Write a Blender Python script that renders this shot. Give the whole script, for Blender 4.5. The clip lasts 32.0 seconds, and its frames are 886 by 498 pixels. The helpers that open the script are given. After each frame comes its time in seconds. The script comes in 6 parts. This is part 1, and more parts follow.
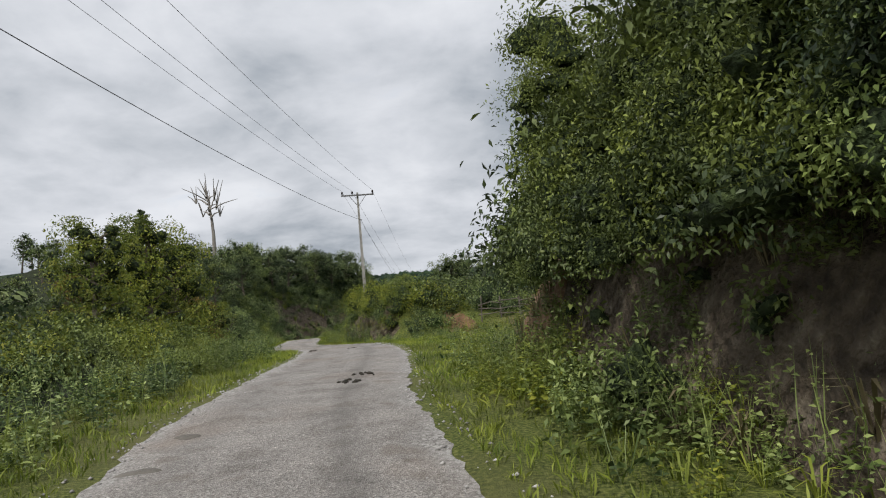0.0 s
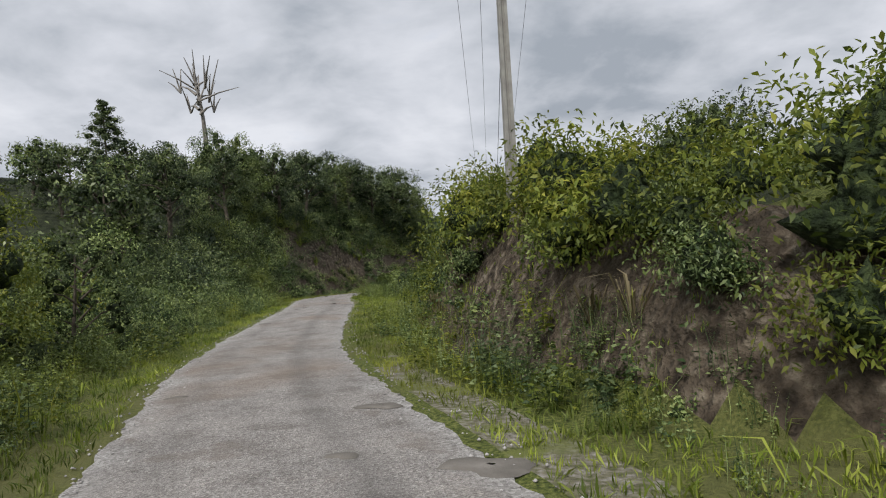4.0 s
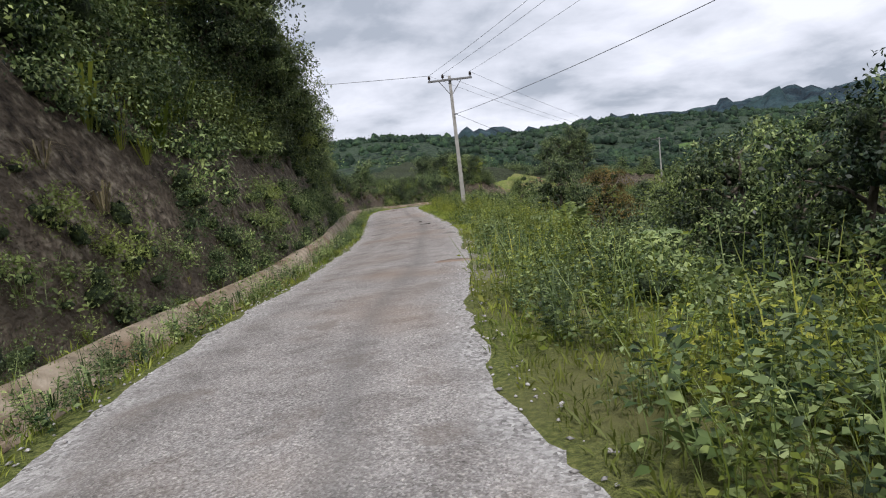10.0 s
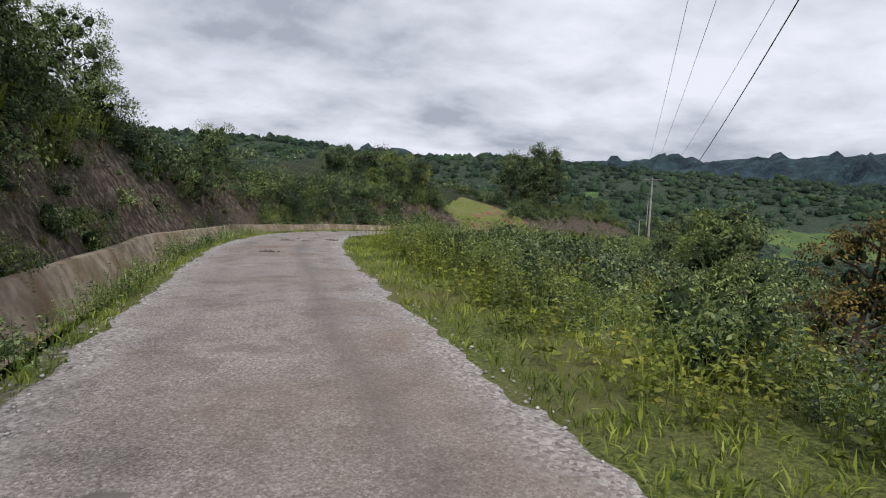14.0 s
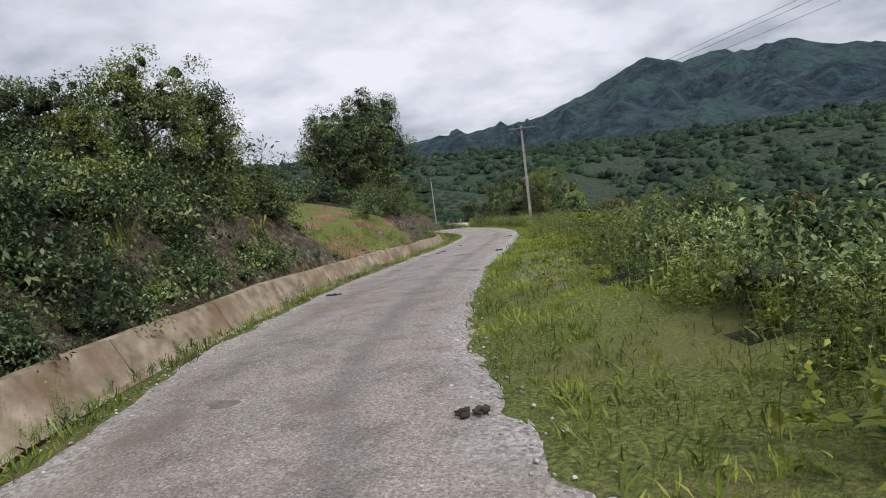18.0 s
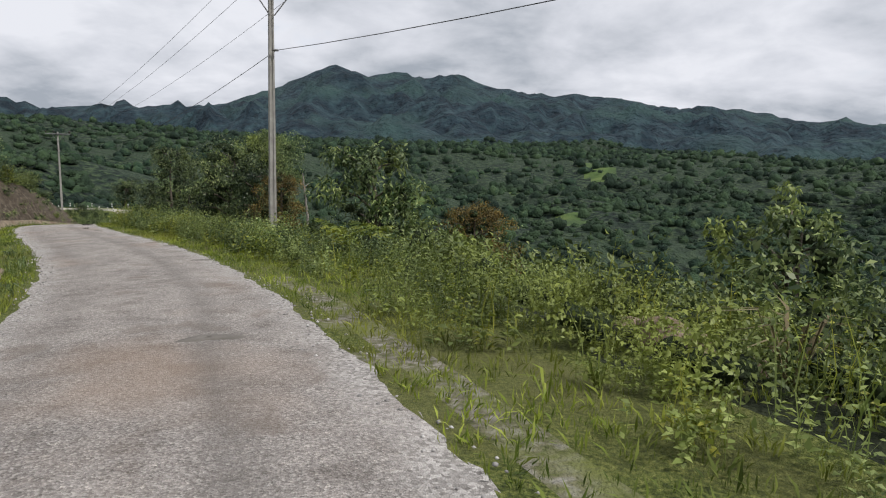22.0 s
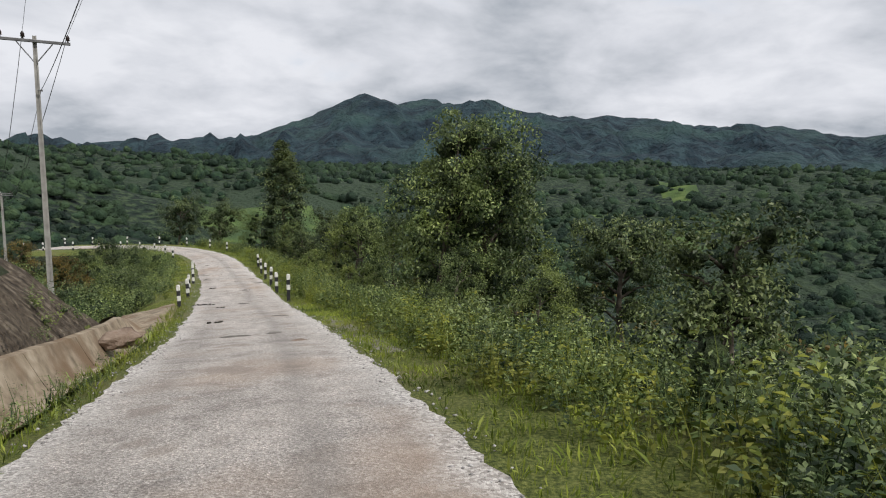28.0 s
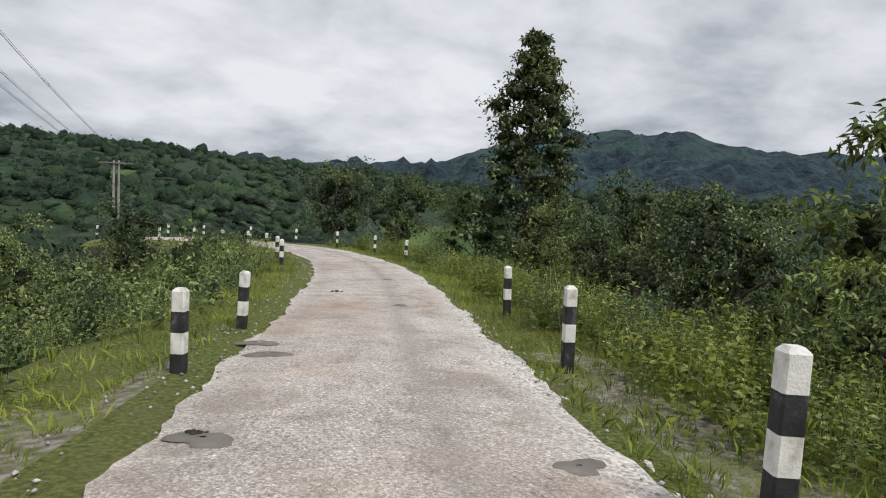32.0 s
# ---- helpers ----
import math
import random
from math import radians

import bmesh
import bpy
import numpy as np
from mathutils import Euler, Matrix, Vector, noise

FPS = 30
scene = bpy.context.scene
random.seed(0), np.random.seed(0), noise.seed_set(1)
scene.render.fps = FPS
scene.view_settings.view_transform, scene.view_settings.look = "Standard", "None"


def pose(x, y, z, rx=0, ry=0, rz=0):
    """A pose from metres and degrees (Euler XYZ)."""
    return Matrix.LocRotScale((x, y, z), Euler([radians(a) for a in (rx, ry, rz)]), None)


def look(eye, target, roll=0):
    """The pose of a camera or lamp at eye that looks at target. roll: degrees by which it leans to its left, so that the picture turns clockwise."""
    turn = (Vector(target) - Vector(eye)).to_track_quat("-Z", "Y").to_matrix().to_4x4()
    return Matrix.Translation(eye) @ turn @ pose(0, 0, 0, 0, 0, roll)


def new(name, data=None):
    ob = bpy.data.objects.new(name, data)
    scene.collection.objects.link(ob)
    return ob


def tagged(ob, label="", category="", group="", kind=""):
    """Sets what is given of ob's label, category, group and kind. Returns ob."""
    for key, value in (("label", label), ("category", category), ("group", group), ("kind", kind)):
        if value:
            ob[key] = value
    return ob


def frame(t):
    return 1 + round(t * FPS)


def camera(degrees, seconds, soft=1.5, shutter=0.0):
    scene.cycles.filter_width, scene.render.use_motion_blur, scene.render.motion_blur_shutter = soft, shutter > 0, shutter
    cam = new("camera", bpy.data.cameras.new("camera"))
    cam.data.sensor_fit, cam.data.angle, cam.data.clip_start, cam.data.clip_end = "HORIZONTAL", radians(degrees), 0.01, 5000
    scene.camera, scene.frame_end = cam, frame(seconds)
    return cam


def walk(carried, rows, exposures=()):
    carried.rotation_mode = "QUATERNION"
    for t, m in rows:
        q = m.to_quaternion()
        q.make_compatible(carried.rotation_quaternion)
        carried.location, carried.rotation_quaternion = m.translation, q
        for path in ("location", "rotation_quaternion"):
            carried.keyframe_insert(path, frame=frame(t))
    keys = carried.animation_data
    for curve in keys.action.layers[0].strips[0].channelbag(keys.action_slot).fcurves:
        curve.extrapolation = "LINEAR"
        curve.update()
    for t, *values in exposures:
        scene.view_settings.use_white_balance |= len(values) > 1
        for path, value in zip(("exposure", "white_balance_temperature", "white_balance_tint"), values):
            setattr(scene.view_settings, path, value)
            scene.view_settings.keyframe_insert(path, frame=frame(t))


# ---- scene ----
# The walk: seconds, place, yaw, pitch, roll
PATH = [
    (0, -0.02, 0.01, 1.46, 0.26, 3.73, -5.02),
    (0.5, -0.80, 3.98, 1.53, 1.22, 4.61, -4.63),
    (1, -1.44, 7.99, 1.56, 1.45, 4.30, -3.16),
    (1.5, -2.01, 11.99, 1.53, 1.03, 3.46, -1.28),
    (2, -2.62, 15.99, 1.46, 0.79, 2.08, 0.77),
    (2.5, -3.30, 19.94, 1.33, 1.58, 0.95, 1.10),
    (3, -4.12, 23.80, 1.16, 1.82, 0.55, -0.18),
    (3.5, -5.15, 27.55, 0.96, 3.21, 1.14, -1.63),
    (4, -6.29, 31.27, 0.74, 3.60, -0.73, -3.47),
    (4.5, -7.39, 34.98, 0.51, 4.64, -2.88, -4.26),
    (5, -8.49, 38.64, 0.32, 3.37, -4.96, -2.89),
    (5.5, -9.56, 42.27, 0.14, 2.06, -6.08, -2.95),
    (6, -10.55, 45.90, -0.01, 0.75, -6.83, -3.67),
    (6.5, -11.45, 49.53, -0.15, -0.58, -6.44, -6.97),
    (7, -12.25, 53.19, -0.27, -1.03, -6.46, -3.89),
    (7.5, -13.04, 56.82, -0.39, -1.66, -7.60, -3.07),
    (8, -13.85, 60.42, -0.51, -3.87, -6.91, -5.49),
    (8.5, -14.59, 64.03, -0.64, -5.56, -6.95, -7.46),
    (9, -15.19, 67.68, -0.79, -7.11, -7.20, -6.02),
    (9.5, -15.65, 71.36, -0.95, -11.79, -7.87, -6.14),
    (10, -15.75, 75.10, -1.15, -16.01, -8.21, -6.93),
    (10.5, -15.44, 78.87, -1.36, -19.60, -6.89, -6.83),
    (11, -14.75, 82.62, -1.59, -22.92, -4.68, -3.37),
    (11.5, -13.85, 86.36, -1.80, -24.17, -4.40, 0.18),
    (12, -12.84, 90.10, -1.98, -25.63, -5.29, 2.06),
    (12.5, -11.82, 93.83, -2.14, -26.13, -5.81, 3.69),
    (13, -10.85, 97.58, -2.30, -26.15, -5.37, 4.02),
    (13.5, -9.94, 101.33, -2.46, -26.29, -5.67, 3.06),
    (14, -9.09, 105.09, -2.62, -26.23, -6.82, 2.04),
    (14.5, -8.27, 108.90, -2.78, -25.96, -6.96, 1.01),
    (15, -7.48, 112.76, -2.95, -25.70, -6.74, 0.00),
    (15.5, -6.65, 116.68, -3.12, -25.91, -5.28, -0.90),
    (16, -5.72, 120.63, -3.31, -28.74, -5.39, -4.65),
    (16.5, -4.59, 124.55, -3.53, -33.92, -6.89, -5.28),
    (17, -3.14, 128.36, -3.78, -37.22, -6.45, -6.77),
    (17.5, -1.30, 131.97, -4.07, -42.39, -7.81, -6.67),
    (18, 0.87, 135.35, -4.38, -51.03, -7.77, -7.24),
    (18.5, 3.38, 138.39, -4.69, -57.74, -8.19, -5.64),
    (19, 6.32, 141.00, -5.00, -64.37, -7.61, -4.86),
    (19.5, 9.47, 143.29, -5.30, -69.77, -6.94, -2.20),
    (20, 12.79, 145.32, -5.62, -72.54, -6.91, 0.54),
    (20.5, 16.19, 147.22, -5.96, -78.20, -6.83, 1.71),
    (21, 19.61, 149.09, -6.32, -79.54, -8.61, 0.96),
    (21.5, 23.06, 151.01, -6.69, -79.30, -8.69, 1.35),
    (22, 26.46, 153.11, -7.05, -79.43, -9.19, 1.88),
    (22.5, 29.82, 155.31, -7.40, -82.12, -3.00, 0.73),
    (23, 33.15, 157.59, -7.75, -84.04, -2.89, 1.35),
    (23.5, 36.42, 160.06, -8.10, -83.78, -2.12, 3.47),
    (24, 39.49, 162.85, -8.45, -78.06, -3.15, 1.73),
    (24.5, 42.41, 165.82, -8.79, -75.84, -4.35, 1.87),
    (25, 45.26, 168.87, -9.15, -73.33, -4.05, -0.41),
    (25.5, 48.16, 171.91, -9.51, -72.65, -4.67, -1.72),
    (26, 51.15, 174.86, -9.89, -72.85, -6.22, -3.22),
    (26.5, 54.32, 177.60, -10.29, -72.81, -6.35, -4.06),
    (27, 57.67, 180.07, -10.73, -74.21, -7.48, -2.25),
    (27.5, 61.16, 182.28, -11.21, -75.61, -7.40, -0.84),
    (28, 64.72, 184.34, -11.75, -77.01, -6.90, 0.42),
    (28.5, 68.29, 186.36, -12.31, -78.30, -5.24, 1.35),
    (29, 71.80, 188.42, -12.89, -78.60, -7.74, 0.82),
    (29.5, 75.28, 190.52, -13.48, -74.88, -7.30, 0.64),
    (30, 78.74, 192.64, -14.07, -72.59, -6.36, 1.12),
    (30.5, 82.23, 194.76, -14.67, -70.14, -5.05, 1.67),
    (31, 85.75, 196.91, -15.25, -65.47, -4.70, 2.82),
    (31.5, 89.30, 199.09, -15.75, -62.74, -5.00, 2.62),
    (32, 92.89, 201.37, -16.15, -61.40, -4.77, 3.18),
]


def eye_pose(x, y, z, yaw, pitch, roll):
    ya, pi = radians(yaw), radians(pitch)
    way = Vector((-math.sin(ya) * math.cos(pi), math.cos(ya) * math.cos(pi), math.sin(pi)))
    return look((x, y, z), Vector((x, y, z)) + way, roll)


cam = camera(68.4, 32.0, soft=1.1)
# the clip's camera opens up under the wooded hill and closes again in the open valley
EXPOSURES = [(0, 0.0), (1, -0.1), (2.5, -0.15), (4.2, 0.0), (6.8, 0.25), (9, 0.33), (11, 0.2), (13, 0.08), (17, 0.08), (20, 0.05), (32, 0.0)]
walk(cam, [(t, eye_pose(*row)) for t, *row in PATH], [(t, stops, float(np.interp(t, [3, 6.8, 17, 22], [6450, 6180, 6230, 6450])), float(np.interp(t, [3, 6.8, 17, 22], [11, 15, 15, 12]))) for t, stops in EXPOSURES])

# ---- light ----
SUN_EL, SUN_AZ = 52.0, 200.0
world = bpy.data.worlds.new("sky")
scene.world = world
world.use_nodes = True
wn, wl = world.node_tree.nodes, world.node_tree.links
wn.clear()


def wnode(kind, **values):
    n = wn.new(kind)
    for k, v in values.items():
        n.inputs[k].default_value = v
    return n


sky = wn.new("ShaderNodeTexSky")
sky.sky_type, sky.sun_disc = "NISHITA", False
sky.sun_elevation, sky.sun_rotation = radians(SUN_EL), radians(SUN_AZ)
coord = wn.new("ShaderNodeTexCoord")
sep = wn.new("ShaderNodeSeparateXYZ")
wl.new(coord.outputs["Generated"], sep.inputs[0])
lift = wn.new("ShaderNodeMath"); lift.operation = "ABSOLUTE"
wl.new(sep.outputs[2], lift.inputs[0])
lift2 = wn.new("ShaderNodeMath"); lift2.operation = "ADD"; lift2.inputs[1].default_value = 0.3
wl.new(lift.outputs[0], lift2.inputs[0])
flat = wn.new("ShaderNodeVectorMath"); flat.operation = "DIVIDE"
wl.new(coord.outputs["Generated"], flat.inputs[0])
wl.new(lift2.outputs[0], flat.inputs[1])


def cloud(scale, detail, rough, offset):
    shift = wn.new("ShaderNodeVectorMath"); shift.operation = "ADD"
    shift.inputs[1].default_value = offset
    wl.new(flat.outputs[0], shift.inputs[0])
    n = wnode("ShaderNodeTexNoise", Scale=scale, Detail=detail, Roughness=rough, Distortion=0.25)
    wl.new(shift.outputs[0], n.inputs["Vector"])
    return n


def ramp_w(source, stops):
    r = wn.new("ShaderNodeValToRGB")
    while len(r.color_ramp.elements) < len(stops):
        r.color_ramp.elements.new(0.5)
    for e, (p, c) in zip(r.color_ramp.elements, stops):
        e.position, e.color = p, (*c, 1)
    wl.new(source, r.inputs[0])
    return r


big = cloud(1.15, 8.0, 0.52, (1.3, 5.2, 0.0))
fine = cloud(3.6, 7.0, 0.54, (2.3, 8.4, 0.0))
mixn = wn.new("ShaderNodeMix"); mixn.data_type = "FLOAT"; mixn.inputs[0].default_value = 0.34
wl.new(big.outputs[0], mixn.inputs[2]); wl.new(fine.outputs[0], mixn.inputs[3])
tone = ramp_w(mixn.outputs[0], [(0.38, (0.37, 0.41, 0.455)), (0.455, (0.55, 0.582, 0.622)), (0.52, (0.67, 0.697, 0.737)), (0.6, (0.8, 0.822, 0.855))])
gap = ramp_w(fine.outputs[0], [(0.64, (0, 0, 0)), (0.76, (0.2, 0.2, 0.2))])
blue = wn.new("ShaderNodeVectorMath"); blue.operation = "SCALE"; blue.inputs["Scale"].default_value = 0.11
wl.new(sky.outputs[0], blue.inputs[0])
both = wn.new("ShaderNodeMix"); both.data_type = "RGBA"
wl.new(gap.outputs[0], both.inputs[0]); wl.new(tone.outputs[0], both.inputs[6]); wl.new(blue.outputs[0], both.inputs[7])
bg = wn.new("ShaderNodeBackground"); bg.inputs[1].default_value = 1.0
wl.new(both.outputs[2], bg.inputs[0])
outw = wn.new("ShaderNodeOutputWorld")
wl.new(bg.outputs[0], outw.inputs[0])

lamp = bpy.data.lights.new("sun", "SUN")
lamp.energy, lamp.angle, lamp.color = 2.8, radians(10), (1.0, 0.96, 0.9)
sun = new("sun", lamp)
sa = radians(SUN_AZ)
sun.matrix_world = look((0, 0, 300), (-math.sin(sa) * math.cos(radians(SUN_EL)), -math.cos(sa) * math.cos(radians(SUN_EL)), 300 - math.sin(radians(SUN_EL))))

# ---- materials ----


def mat(name, stops, scale=1.0, rough=0.85, bump=0.3, bump_scale=30.0, island=0.0, big_scale=0.15, big=None, leafy=0.0, spec=0.3, dist=0.02, obj=0.0, clumps=0.0):
    """A surface whose colour runs over the stops by noise at one scale, drifts to another at a larger one, and has fine relief."""
    m = bpy.data.materials.new(name)
    m.use_nodes = True
    nt = m.node_tree
    n, l = nt.nodes, nt.links
    n.clear()
    geo = n.new("ShaderNodeNewGeometry")
    tex = n.new("ShaderNodeTexNoise")
    tex.inputs["Scale"].default_value, tex.inputs["Detail"].default_value = scale, 5.0
    l.new(geo.outputs["Position"], tex.inputs["Vector"])
    fac = tex.outputs[0]
    if island:
        a = n.new("ShaderNodeMath"); a.operation = "MULTIPLY_ADD"
        a.inputs[1].default_value, a.inputs[2].default_value = island, -island / 2
        l.new(geo.outputs["Random Per Island"], a.inputs[0])
        b = n.new("ShaderNodeMath"); b.operation = "ADD"
        l.new(fac, b.inputs[0]); l.new(a.outputs[0], b.inputs[1])
        fac = b.outputs[0]
    if obj:
        info = n.new("ShaderNodeObjectInfo")
        a = n.new("ShaderNodeMath"); a.operation = "MULTIPLY_ADD"
        a.inputs[1].default_value, a.inputs[2].default_value = obj, -obj / 2
        l.new(info.outputs["Random"], a.inputs[0])
        b = n.new("ShaderNodeMath"); b.operation = "ADD"
        l.new(fac, b.inputs[0]); l.new(a.outputs[0], b.inputs[1])
        fac = b.outputs[0]
    r = n.new("ShaderNodeValToRGB")
    while len(r.color_ramp.elements) < len(stops):
        r.color_ramp.elements.new(0.5)
    for e, (p, c) in zip(r.color_ramp.elements, stops):
        e.position, e.color = p, (*c, 1)
    l.new(fac, r.inputs[0])
    col = r.outputs[0]
    if big:
        t2 = n.new("ShaderNodeTexNoise")
        t2.inputs["Scale"].default_value, t2.inputs["Detail"].default_value = big_scale, 4.0
        l.new(geo.outputs["Position"], t2.inputs["Vector"])
        r2 = n.new("ShaderNodeValToRGB")
        r2.color_ramp.elements[0].position, r2.color_ramp.elements[1].position = 0.48, 0.66
        l.new(t2.outputs[0], r2.inputs[0])
        mx = n.new("ShaderNodeMix"); mx.data_type = "RGBA"
        l.new(r2.outputs[0], mx.inputs[0]); l.new(col, mx.inputs[6])
        mx.inputs[7].default_value = (*big, 1)
        col = mx.outputs[2]
    if clumps:
        t4 = n.new("ShaderNodeTexNoise")
        t4.inputs["Scale"].default_value, t4.inputs["Detail"].default_value = clumps, 2.0
        l.new(geo.outputs["Position"], t4.inputs["Vector"])
        r4 = n.new("ShaderNodeValToRGB")
        r4.color_ramp.elements[0].position, r4.color_ramp.elements[0].color = 0.38, (0.55, 0.62, 0.64, 1)
        r4.color_ramp.elements[1].position, r4.color_ramp.elements[1].color = 0.62, (1.32, 1.36, 1.12, 1)
        l.new(t4.outputs[0], r4.inputs[0])
        m4 = n.new("ShaderNodeMix"); m4.data_type, m4.blend_type = "RGBA", "MULTIPLY"
        m4.inputs[0].default_value = 1.0
        l.new(col, m4.inputs[6]); l.new(r4.outputs[0], m4.inputs[7])
        col = m4.outputs[2]
    p = n.new("ShaderNodeBsdfPrincipled")
    p.inputs["Roughness"].default_value = rough
    p.inputs["Specular IOR Level"].default_value = spec
    l.new(col, p.inputs["Base Color"])
    if bump:
        t3 = n.new("ShaderNodeTexNoise")
        t3.inputs["Scale"].default_value, t3.inputs["Detail"].default_value = bump_scale, 6.0
        l.new(geo.outputs["Position"], t3.inputs["Vector"])
        bm = n.new("ShaderNodeBump")
        bm.inputs["Strength"].default_value, bm.inputs["Distance"].default_value = bump, dist
        l.new(t3.outputs[0], bm.inputs["Height"])
        l.new(bm.outputs[0], p.inputs["Normal"])
    surf = p.outputs[0]
    if leafy:
        tr = n.new("ShaderNodeBsdfTranslucent")
        l.new(col, tr.inputs[0])
        ms = n.new("ShaderNodeMixShader"); ms.inputs[0].default_value = leafy
        l.new(surf, ms.inputs[1]); l.new(tr.outputs[0], ms.inputs[2])
        surf = ms.outputs[0]
    o = n.new("ShaderNodeOutputMaterial")
    l.new(surf, o.inputs[0])
    return m


M = {}
M["leaf"] = mat("leaf_green", [(0.22, (0.03, 0.058, 0.02)), (0.5, (0.124, 0.172, 0.062)), (0.78, (0.325, 0.375, 0.165))], 0.7, 0.5, 0, island=0.7, big_scale=0.16, big=(0.2, 0.23, 0.06), leafy=0.22, clumps=0.85)
M["leaf_deep"] = mat("leaf_deep_green", [(0.22, (0.012, 0.026, 0.013)), (0.5, (0.042, 0.068, 0.03)), (0.8, (0.12, 0.15, 0.07))], 0.7, 0.4, 0, island=0.7, leafy=0.15, clumps=0.7)
M["leaf_dark"] = mat("leaf_dark_green", [(0.22, (0.017, 0.034, 0.016)), (0.5, (0.072, 0.104, 0.046)), (0.8, (0.21, 0.242, 0.115))], 0.7, 0.45, 0, island=0.7, big_scale=0.12, big=(0.11, 0.135, 0.045), leafy=0.18, clumps=0.7)
M["leaf_yellow"] = mat("leaf_yellow_green", [(0.25, (0.0805, 0.108, 0.0198)), (0.5, (0.172, 0.204, 0.033)), (0.78, (0.299, 0.288, 0.055))], 0.9, 0.55, 0, island=0.45, leafy=0.3, clumps=0.8)
M["leaf_rust"] = mat("leaf_rusty", [(0.25, (0.091, 0.065, 0.0234)), (0.5, (0.169, 0.111, 0.0325)), (0.78, (0.26, 0.182, 0.052))], 0.9, 0.6, 0, island=0.5, leafy=0.25, clumps=0.8)
M["grass"] = mat("grass_blades", [(0.22, (0.085, 0.125, 0.016)), (0.5, (0.19, 0.235, 0.03)), (0.8, (0.34, 0.365, 0.08))], 0.8, 0.6, 0, island=0.55, big_scale=0.2, big=(0.22, 0.23, 0.045), leafy=0.25, clumps=0.6)
M["dry"] = mat("dry_stems", [(0.3, (0.12, 0.1, 0.05)), (0.6, (0.22, 0.18, 0.1)), (0.8, (0.32, 0.27, 0.16))], 1.2, 0.8, 0, island=0.5, leafy=0.2)
M["turf"] = mat("turf", [(0.3, (0.04, 0.058, 0.012)), (0.5, (0.13, 0.16, 0.034)), (0.7, (0.27, 0.285, 0.08))], 26.0, 0.95, 1.0, 70, big_scale=0.35, big=(0.17, 0.17, 0.06), dist=0.05)
# Floor under the bushes, with their shade put into its dark colour
M["undergrowth_shade"] = mat("shaded_undergrowth_floor", [(0.3, (0.01, 0.014, 0.006)), (0.5, (0.026, 0.034, 0.014)), (0.75, (0.055, 0.065, 0.027))], 3.0, 0.95, 1.0, 14, dist=0.12)
# Shade inside bushes and crowns, put into the dark colour of added cores
M["core_shade"] = mat("foliage_core_shade", [(0.3, (0.012, 0.021, 0.008)), (0.52, (0.036, 0.056, 0.019)), (0.72, (0.09, 0.122, 0.042))], 9.0, 0.9, 1.0, 12, dist=0.25)
M["gravel"] = mat("verge_gravel", [(0.35, (0.11, 0.12, 0.05)), (0.5, (0.2, 0.185, 0.13)), (0.7, (0.36, 0.34, 0.31))], 11.0, 0.95, 1.0, 40, big_scale=1.4, big=(0.16, 0.18, 0.05), dist=0.04)
M["rock"] = mat("reddish_rock", [(0.3, (0.1, 0.07, 0.05)), (0.5, (0.22, 0.16, 0.12)), (0.7, (0.34, 0.27, 0.21))], 3.0, 0.9, 0.8, 18, dist=0.05)
M["bark"] = mat("bark", [(0.3, (0.05, 0.04, 0.03)), (0.6, (0.13, 0.11, 0.085)), (0.8, (0.22, 0.2, 0.16))], 5, 0.9, 0.7, 40)
M["bark_pale"] = mat("bark_pale", [(0.3, (0.16, 0.14, 0.12)), (0.6, (0.3, 0.28, 0.25)), (0.8, (0.42, 0.4, 0.37))], 5, 0.9, 0.6, 30)
M["soil"] = mat("bank_soil", [(0.3, (0.026, 0.019, 0.013)), (0.44, (0.078, 0.06, 0.042)), (0.55, (0.132, 0.104, 0.074)), (0.66, (0.25, 0.21, 0.155))], 4.5, 0.95, 1.0, 9, big_scale=0.45, big=(0.112, 0.088, 0.062), dist=0.25)
M["orange"] = mat("orange_soil", [(0.3, (0.11, 0.065, 0.036)), (0.55, (0.2, 0.115, 0.064)), (0.8, (0.29, 0.19, 0.11))], 2.0, 0.95, 0.7, 12, dist=0.05)
M["concrete"] = mat("ditch_concrete", [(0.3, (0.15, 0.12, 0.085)), (0.5, (0.29, 0.235, 0.165)), (0.75, (0.44, 0.37, 0.28))], 3.5, 0.9, 0.7, 30, big_scale=0.9, big=(0.19, 0.13, 0.08))
M["pole"] = mat("pole_concrete", [(0.3, (0.26, 0.25, 0.23)), (0.6, (0.36, 0.35, 0.32)), (0.8, (0.44, 0.43, 0.4))], 4, 0.85, 0.3, 40)
M["steel"] = mat("galvanised_steel", [(0.3, (0.1, 0.1, 0.1)), (0.7, (0.2, 0.2, 0.2))], 6, 0.6, 0.1, 40)
M["ceramic"] = mat("insulator_brown", [(0.3, (0.02, 0.015, 0.012)), (0.7, (0.05, 0.035, 0.03))], 6, 0.35, 0)
M["wire"] = mat("wire_dark", [(0.3, (0.03, 0.03, 0.032)), (0.7, (0.06, 0.06, 0.06))], 3, 0.6, 0)
M["white"] = mat("worn_white_paint", [(0.28, (0.4, 0.38, 0.33)), (0.45, (0.66, 0.65, 0.61)), (0.7, (0.8, 0.79, 0.76))], 9, 0.8, 0.3, 60, obj=0.1)
M["black"] = mat("worn_black_paint", [(0.3, (0.018, 0.018, 0.02)), (0.6, (0.035, 0.035, 0.037)), (0.75, (0.12, 0.12, 0.115))], 9, 0.7, 0.3, 60)
M["wood"] = mat("weathered_fence_wood", [(0.3, (0.07, 0.06, 0.05)), (0.55, (0.15, 0.13, 0.11)), (0.8, (0.26, 0.23, 0.2))], 6, 0.9, 0.6, 50)
